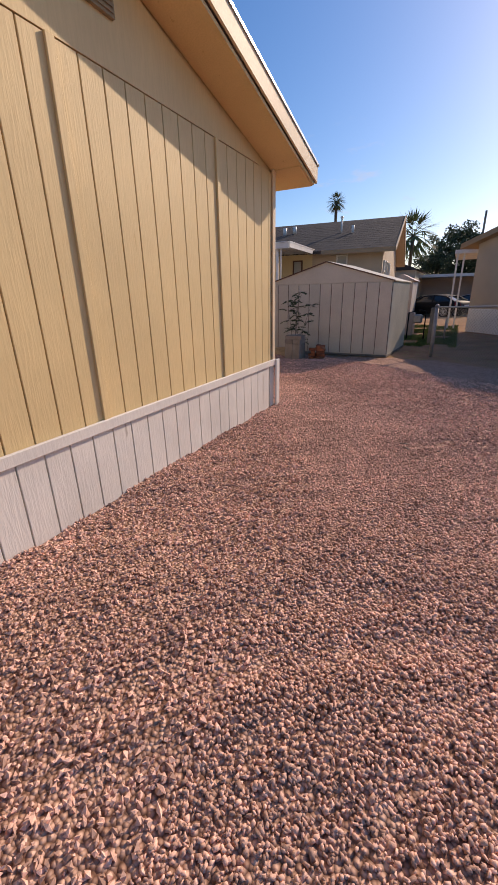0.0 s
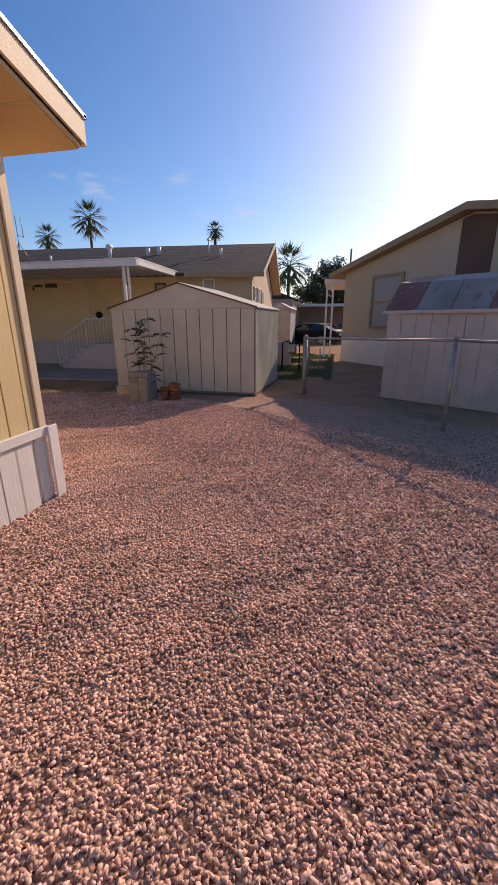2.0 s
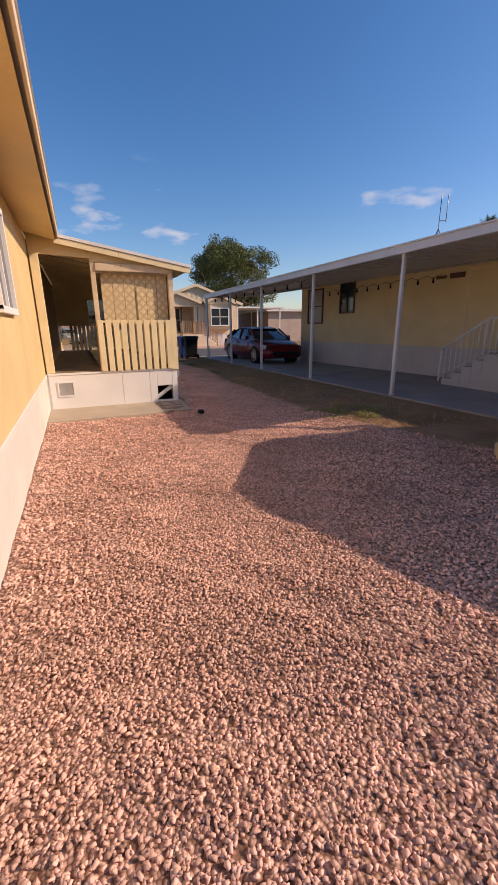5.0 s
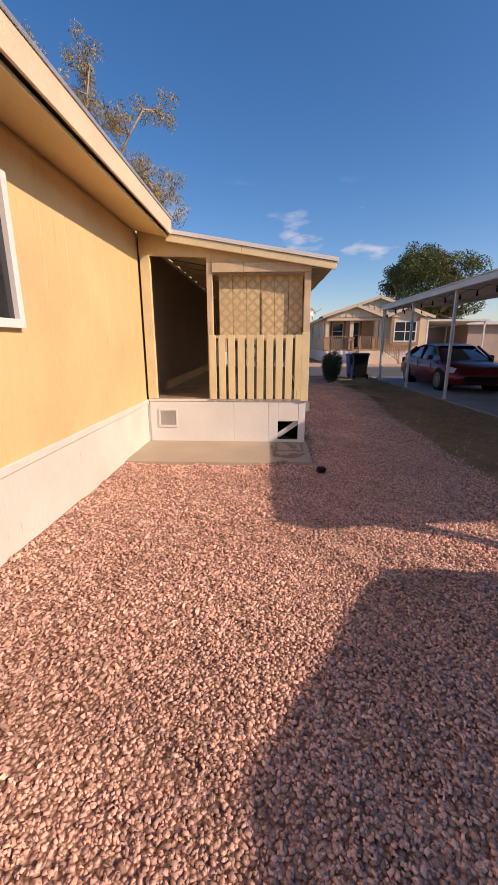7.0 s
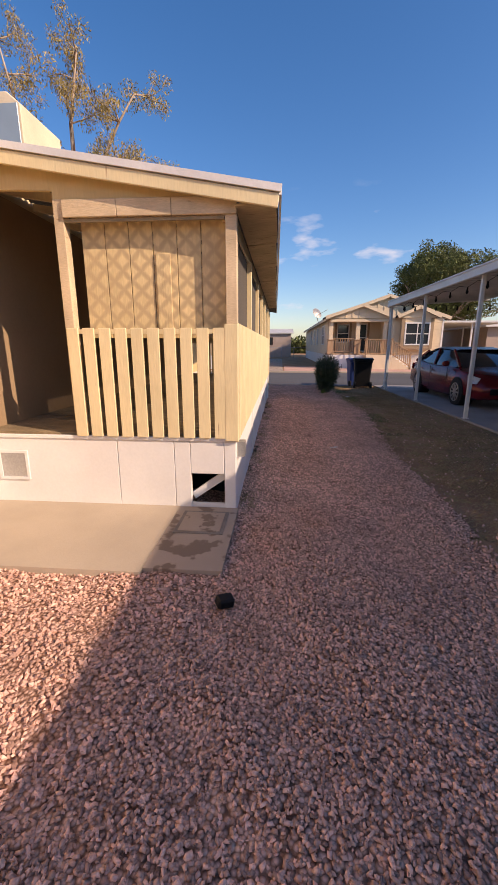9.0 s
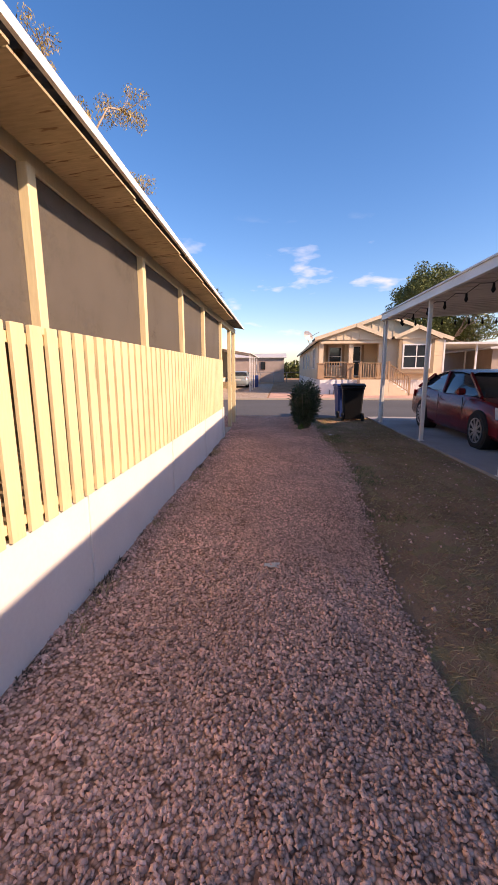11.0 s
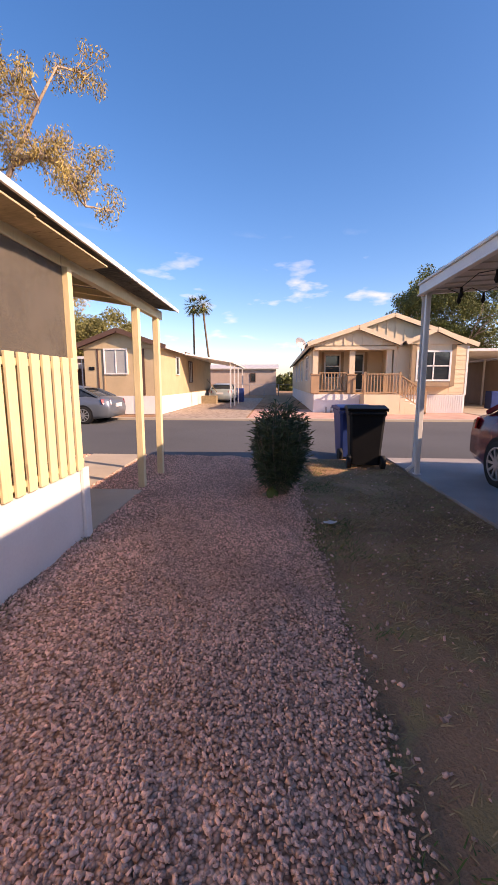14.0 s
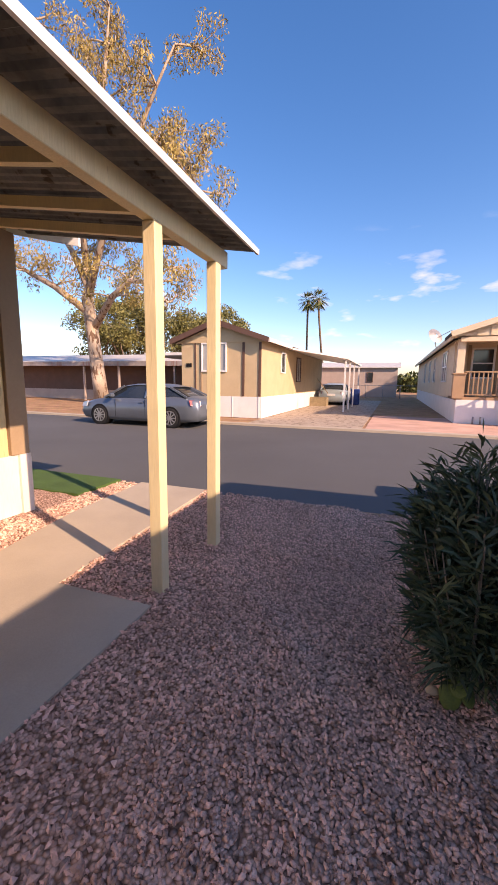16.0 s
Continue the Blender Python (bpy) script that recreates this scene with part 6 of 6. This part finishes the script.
mbx = boxes("cover", [(7.08, 9.12, .042, 7.42, 9.48, .052)], M_STAINED, ub)
boxes("cover_frame", [(7.05, 9.09, .041, 7.079, 9.51, .048), (7.421, 9.09, .041, 7.45, 9.51, .048), (7.08, 9.09, .041, 7.42, 9.119, .048), (7.08, 9.481, .041, 7.42, 9.51, .048)], M_GREYWOOD, ub)
gm = thing("gas_meter", (15.4, 2.2, 0), "dark gas meter on bent pipes in the grass", "gas meter")
boxes("body", [(15.0, 1.05, .55, 15.25, 1.35, .85)], M_STEEL, gm, bevel=.05)
tube("pipe", [(15.1, .95, 0), (15.1, .95, .95), (15.1, 1.15, 1.0), (15.1, 1.2, .85)], .025, M_BLACK, gm)
tube("pipe", [(15.1, 1.5, 0), (15.1, 1.5, .9), (15.1, 1.3, .95), (15.1, 1.25, .85)], .025, M_BLACK, gm)
tube("pipe", [(15.3, .3, 0), (15.3, .3, .7)], .03, M_STEEL, gm)
po = thing("meter_pedestal", (14.3, .7, 0), "leaning grey utility pedestal", "pedestal")
boxes("body", [(13.9, .55, 0, 14.1, .75, 1.1)], M_GREYWOOD, po, bevel=.02)
ac = thing("air_conditioner", (16.3, 2.0, 0), "beige air conditioner unit behind the shed", "air conditioner")
boxes("cabinet", [(16.4, 1.45, -.02, 17.2, 2.25, .85)], M_MAUVE, ac, bevel=.02)
boxes("electric_post", [(14.6, 2.15, -.02, 14.8, 2.4, 1.35)], M_STEEL, ac)
h7 = thing("distant_shed", (28, 3.4, 0), "white shed with a low gable", "shed")
boxes("wall", [(28, 2.75, -.02, 31, 4.1, 2.25)], M_SHED2, h7)
bm = bmesh.new()
add_prism(bm, [(27.9, 2.6, 2.25), (27.9, 4.25, 2.25), (27.9, 3.4, 2.65)], (3.2, 0, 0))
part("roof", bm, M_SHED2, h7)
h8 = thing("distant_home", (36, 2, 0), "low distant home with a pale flat roof and red post", "house")
boxes("wall", [(37, -6, -.02, 44, 5, 2.6)], M_MAUVE, h8)
boxes("roof", [(34.5, -7, 2.6, 44.5, 5.2, 2.8)], M_ALU, h8)
boxes("red_panel", [(36.9, 3.4, -.02, 36.99, 4.0, 2.6)], M_RUST, h8)
boxes("window", [(36.9, -2, 1.3, 36.99, -1, 2.1)], M_GLASS, h8)
h9 = thing("distant_home", (30, 3, 0), "pale distant home with a pitched roof", "house")
boxes("wall", [(31, 3.0, -.02, 38, 9, 3.0)], M_H3, h9)
bm = bmesh.new()
add_prism(bm, [(30.8, 2.7, 3.0), (30.8, 9.3, 3.0), (30.8, 6, 4.2)], (7.4, 0, 0))
part("roof", bm, M_SHINGLE, h9)
car("parked_car", (31.5, 1.6, -.02), 60, M_BLACK, "distant black saloon car", 4.7, 1.8, 1.4)
car("parked_car", (33.5, -1.0, -.02), 60, M_WHITECAR, "distant silver saloon car", 4.7, 1.8, 1.4)
pole = thing("utility_pole", (60, 0, 0), "thin far utility pole", "pole")
tube("mast", [(60, -1.3, 0), (60, -1.3, 10.5)], .12, M_GREYWOOD, pole)

# ---- lattice, straw, grass and gravel ----
rng = np.random.default_rng(31)


def blades(name, pts, h, m, label, lean=.6, w=.003):
    k = len(pts)
    a = rng.random(k) * math.tau
    hh = h * (.5 + rng.random(k))
    tip = np.stack([np.cos(a) * hh * lean, np.sin(a) * hh * lean, hh * .8], 1)
    s = np.stack([-np.sin(a), np.cos(a), np.zeros(k)], 1) * w
    v = np.stack([pts - s, pts + s, pts + tip * (.6, .6, .8) + s * .6, pts + tip], 1).reshape(-1, 3)
    raw_mesh(name, v, np.arange(len(v)).reshape(-1, 4), m, None, label, "stuff")


def scatter(k, x0, x1, y0, y1, z=0.0):
    return np.stack([x0 + (x1 - x0) * rng.random(k), y0 + (y1 - y0) * rng.random(k), np.full(k, z)], 1)


p = scatter(60000, 9.45, 11.62, 6.0, 21.6, -.02)
keep = rng.random(len(p)) < .35 + .65 * (np.sin(p[:, 0] * 5 + np.sin(p[:, 1] * 2.3) * 2) * np.sin(p[:, 1] * 1.7) > 0)
blades("dry_straw", p[keep], .026, M_DRYGRASS, "dry straw scattered over the earth strip", lean=1.6, w=.003)
p = scatter(42000, 9.6, 12.0, 6.0, 21.6, -.02)
patch = np.sin(p[:, 0] * 3.1 + np.sin(p[:, 1] * 1.9) * 1.5) + np.sin(p[:, 1] * 1.1 + 1) + rng.normal(0, .5, len(p))
blades("olive_grass", p[patch > .6], .024, M_OLIVE, "short dull olive grass in patches on the earth strip", lean=1.3, w=.0026)
p = scatter(3800, 9.35, 10.75, 6.75, 7.75, -.02)
blades("grass_tufts", p[(np.sin(p[:, 0] * 9 + 1) * np.sin(p[:, 1] * 7) > .1)], .06, M_TUFT, "small yellow green tufts at the gravel edge", lean=.9)
p = scatter(4200, 9.55, 10.1, 13, 20.5, -.02)
blades("grass_tufts", p[(np.sin(p[:, 1] * 3.1) * np.sin(p[:, 1] * .9 + 1) > .0)], .035, M_GRASS, "thin green grass along the gravel edge", lean=.9)
p = scatter(30000, 13.2, 22, -.1, 2.6, -.02)
blades("grass_lawn", p[np.sin(p[:, 0] * 2.2 + p[:, 1]) * np.sin(p[:, 1] * 3.4) > -.35], .07, M_GRASS, "patchy green grass beside the shed", lean=.7, w=.005)
p = scatter(1500, 7.52, 7.66, 9.7, 17.5, 0)
blades("wall_weeds", p[np.sin(p[:, 1] * 4.0) > .3], .05, M_DRYGRASS, "dry weeds at the skirt foot", lean=.7)
p = scatter(2600, 7.505, 7.56, 9.7, 17.55, 0)
blades("wall_weeds", p[np.sin(p[:, 1] * 6.0) * np.sin(p[:, 1] * 1.7 + 1) > .1], .035, M_WEED, "dark dead weeds at the skirt foot", lean=.5)


def stones(name, pts, size, label, fine=True):
    """Crushed stones: squashed, turned solids with uneven corners."""
    if fine:
        base = np.array([(x, y, z) for z in (-1, 1) for y in (-1, 1) for x in (-1, 1)], float) * .68
        base[4:] *= (.82, .82, 1)
        fc = np.array([(0, 2, 3), (0, 3, 1), (4, 5, 7), (4, 7, 6), (0, 1, 5), (0, 5, 4), (2, 6, 7), (2, 7, 3), (0, 4, 6), (0, 6, 2), (1, 3, 7), (1, 7, 5)])
    else:
        base = np.array([(1, 0, 0), (-1, 0, 0), (0, 1, 0), (0, -1, 0), (0, 0, 1), (0, 0, -1)], float)
        fc = np.array([(0, 2, 4), (2, 1, 4), (1, 3, 4), (3, 0, 4), (2, 0, 5), (1, 2, 5), (3, 1, 5), (0, 3, 5)])
    k, m = len(pts), len(base)
    v = base[None] * (1 + .2 * rng.normal(size=(k, m, 1)).clip(-1.6, 1.6)) + .1 * rng.normal(size=(k, m, 3))
    dims = np.stack([1.05 + .65 * rng.random(k), .72 + .25 * rng.random(k), (.55 if fine else .8) + .25 * rng.random(k)], 1)
    v = v * (dims * (size * (.65 + .65 * rng.random(k) ** 1.5))[:, None])[:, None, :]
    a, b, c = rng.random(k) * math.tau, rng.normal(0, .5, k), rng.normal(0, .5, k)
    for ang, i, j in ((b, 1, 2), (c, 0, 2), (a, 0, 1)):
        ca, sa = np.cos(ang)[:, None], np.sin(ang)[:, None]
        vi, vj = v[:, :, i].copy(), v[:, :, j].copy()
        v[:, :, i], v[:, :, j] = ca * vi - sa * vj, sa * vi + ca * vj
    v = v + pts[:, None, :]
    f = (fc[None] + (np.arange(k) * m)[:, None, None]).reshape(-1, 3)
    return raw_mesh(name, v.reshape(-1, 3), f, M_STONE, None, label, "stuff", smooth=fine)


WAVES = [(1.2 + 1.25 ** k * 1.1, a, b) for k, (a, b) in enumerate(zip(rng.random(15) * math.tau, rng.random(15) * math.tau))]


def height(x, y):
    h = sum(np.sin((x * np.cos(a) + y * np.sin(a)) * f + b + np.sin(x * 1.7 - y * 1.1)) * (.9 if f < 6 else .55) for f, a, b in WAVES)
    return .008 + .019 * np.tanh(h * .5)


def in_poly(x, y, poly):
    inside = np.zeros(len(x), bool)
    j = len(poly) - 1
    for i in range(len(poly)):
        (xi, yi), (xj, yj) = poly[i], poly[j]
        inside ^= ((yi > y) != (yj > y)) & (x < (xj - xi) * (y - yi) / (yj - yi + 1e-9) + xi)
        j = i
    return inside


BED = [(-4, -5), (7.3, -5), (8.7, -2.2), (10.3, 0.3), (10.35, 4.6), (9.7, 6.3), (9.45, 9), (9.5, 12), (9.78, 15), (9.65, 18), (9.55, 21.7), (-4, 21.7)]


def gravel(dens, size, keepf):
    k = int(14.5 * 27 * dens)
    x, y = -4 + 14.5 * rng.random(k), -5 + 26.7 * rng.random(k)
    ok = in_poly(x + rng.normal(0, .05, k), y + rng.normal(0, .05, k), BED) & keepf(x, y)
    ok &= ~((x < 5.12) & (y > 2.32) & (y < 20.3)) & ~((x < 7.5) & (y > 9.6) & (y < 17.62))
    ok &= ~((x > 5.1) & (x < 7.5) & (y > 8.53) & (y < 9.62)) & ~in_poly(x, y, WALK) & ~((x < 5.22) & (y > 20))
    x, y = x[ok], y[ok]
    z = .002 + height(x, y) + size * .75 * rng.random(len(x)) ** 1.3
    return np.stack([x, y, z], 1)


LINE = np.array([(-.6, -.2), (1.5, -.2), (3.2, .2), (4.9, 1.2), (6.2, 3.2), (7.4, 5.6), (8.4, 8.5), (9.2, 12), (9.3, 15), (8.9, 18), (8.2, 21)])


def near(x, y):
    best = np.full(len(x), 99.0)
    for a, b in zip(LINE, LINE[1:]):
        d = b - a
        t = (((x - a[0]) * d[0] + (y - a[1]) * d[1]) / (d @ d)).clip(0, 1)
        best = np.minimum(best, np.hypot(x - a[0] - t * d[0], y - a[1] - t * d[1]))
    return best


nx, ny = 150, 267
gx, gy = np.meshgrid(-6 + np.arange(nx) * .11, -6 + np.arange(int(27.7 / .1)) * .1, indexing="ij")
gz = height(gx, gy)
ny = gx.shape[1]
idx = np.arange(nx * ny).reshape(nx, ny)
cellsq = np.stack([idx[:-1, :-1], idx[1:, :-1], idx[1:, 1:], idx[:-1, 1:]], -1).reshape(-1, 4)
mid = in_poly(gx[:-1, :-1].ravel() + .055, gy[:-1, :-1].ravel() + .05, [(-6, -6)] + BED[1:-1] + [(-6, 21.7)])
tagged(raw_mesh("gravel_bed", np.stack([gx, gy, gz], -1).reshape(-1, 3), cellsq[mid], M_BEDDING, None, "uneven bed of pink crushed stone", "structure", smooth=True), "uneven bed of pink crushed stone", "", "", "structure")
stones("gravel_near", gravel(4100, .009, lambda x, y: near(x, y) < .8), .0095, "pink crushed stone gravel, close")
stones("gravel_far", gravel(1750, .010, lambda x, y: (near(x, y) >= .8) & (near(x, y) < 3.5)), .0118, "pink crushed stone gravel", False)
p = scatter(2600, 9.5, 11.6, 6, 21.6, -.015)
stones("scattered_gravel", p[rng.random(len(p)) < .6], .012, "scattered stones on bare earth")
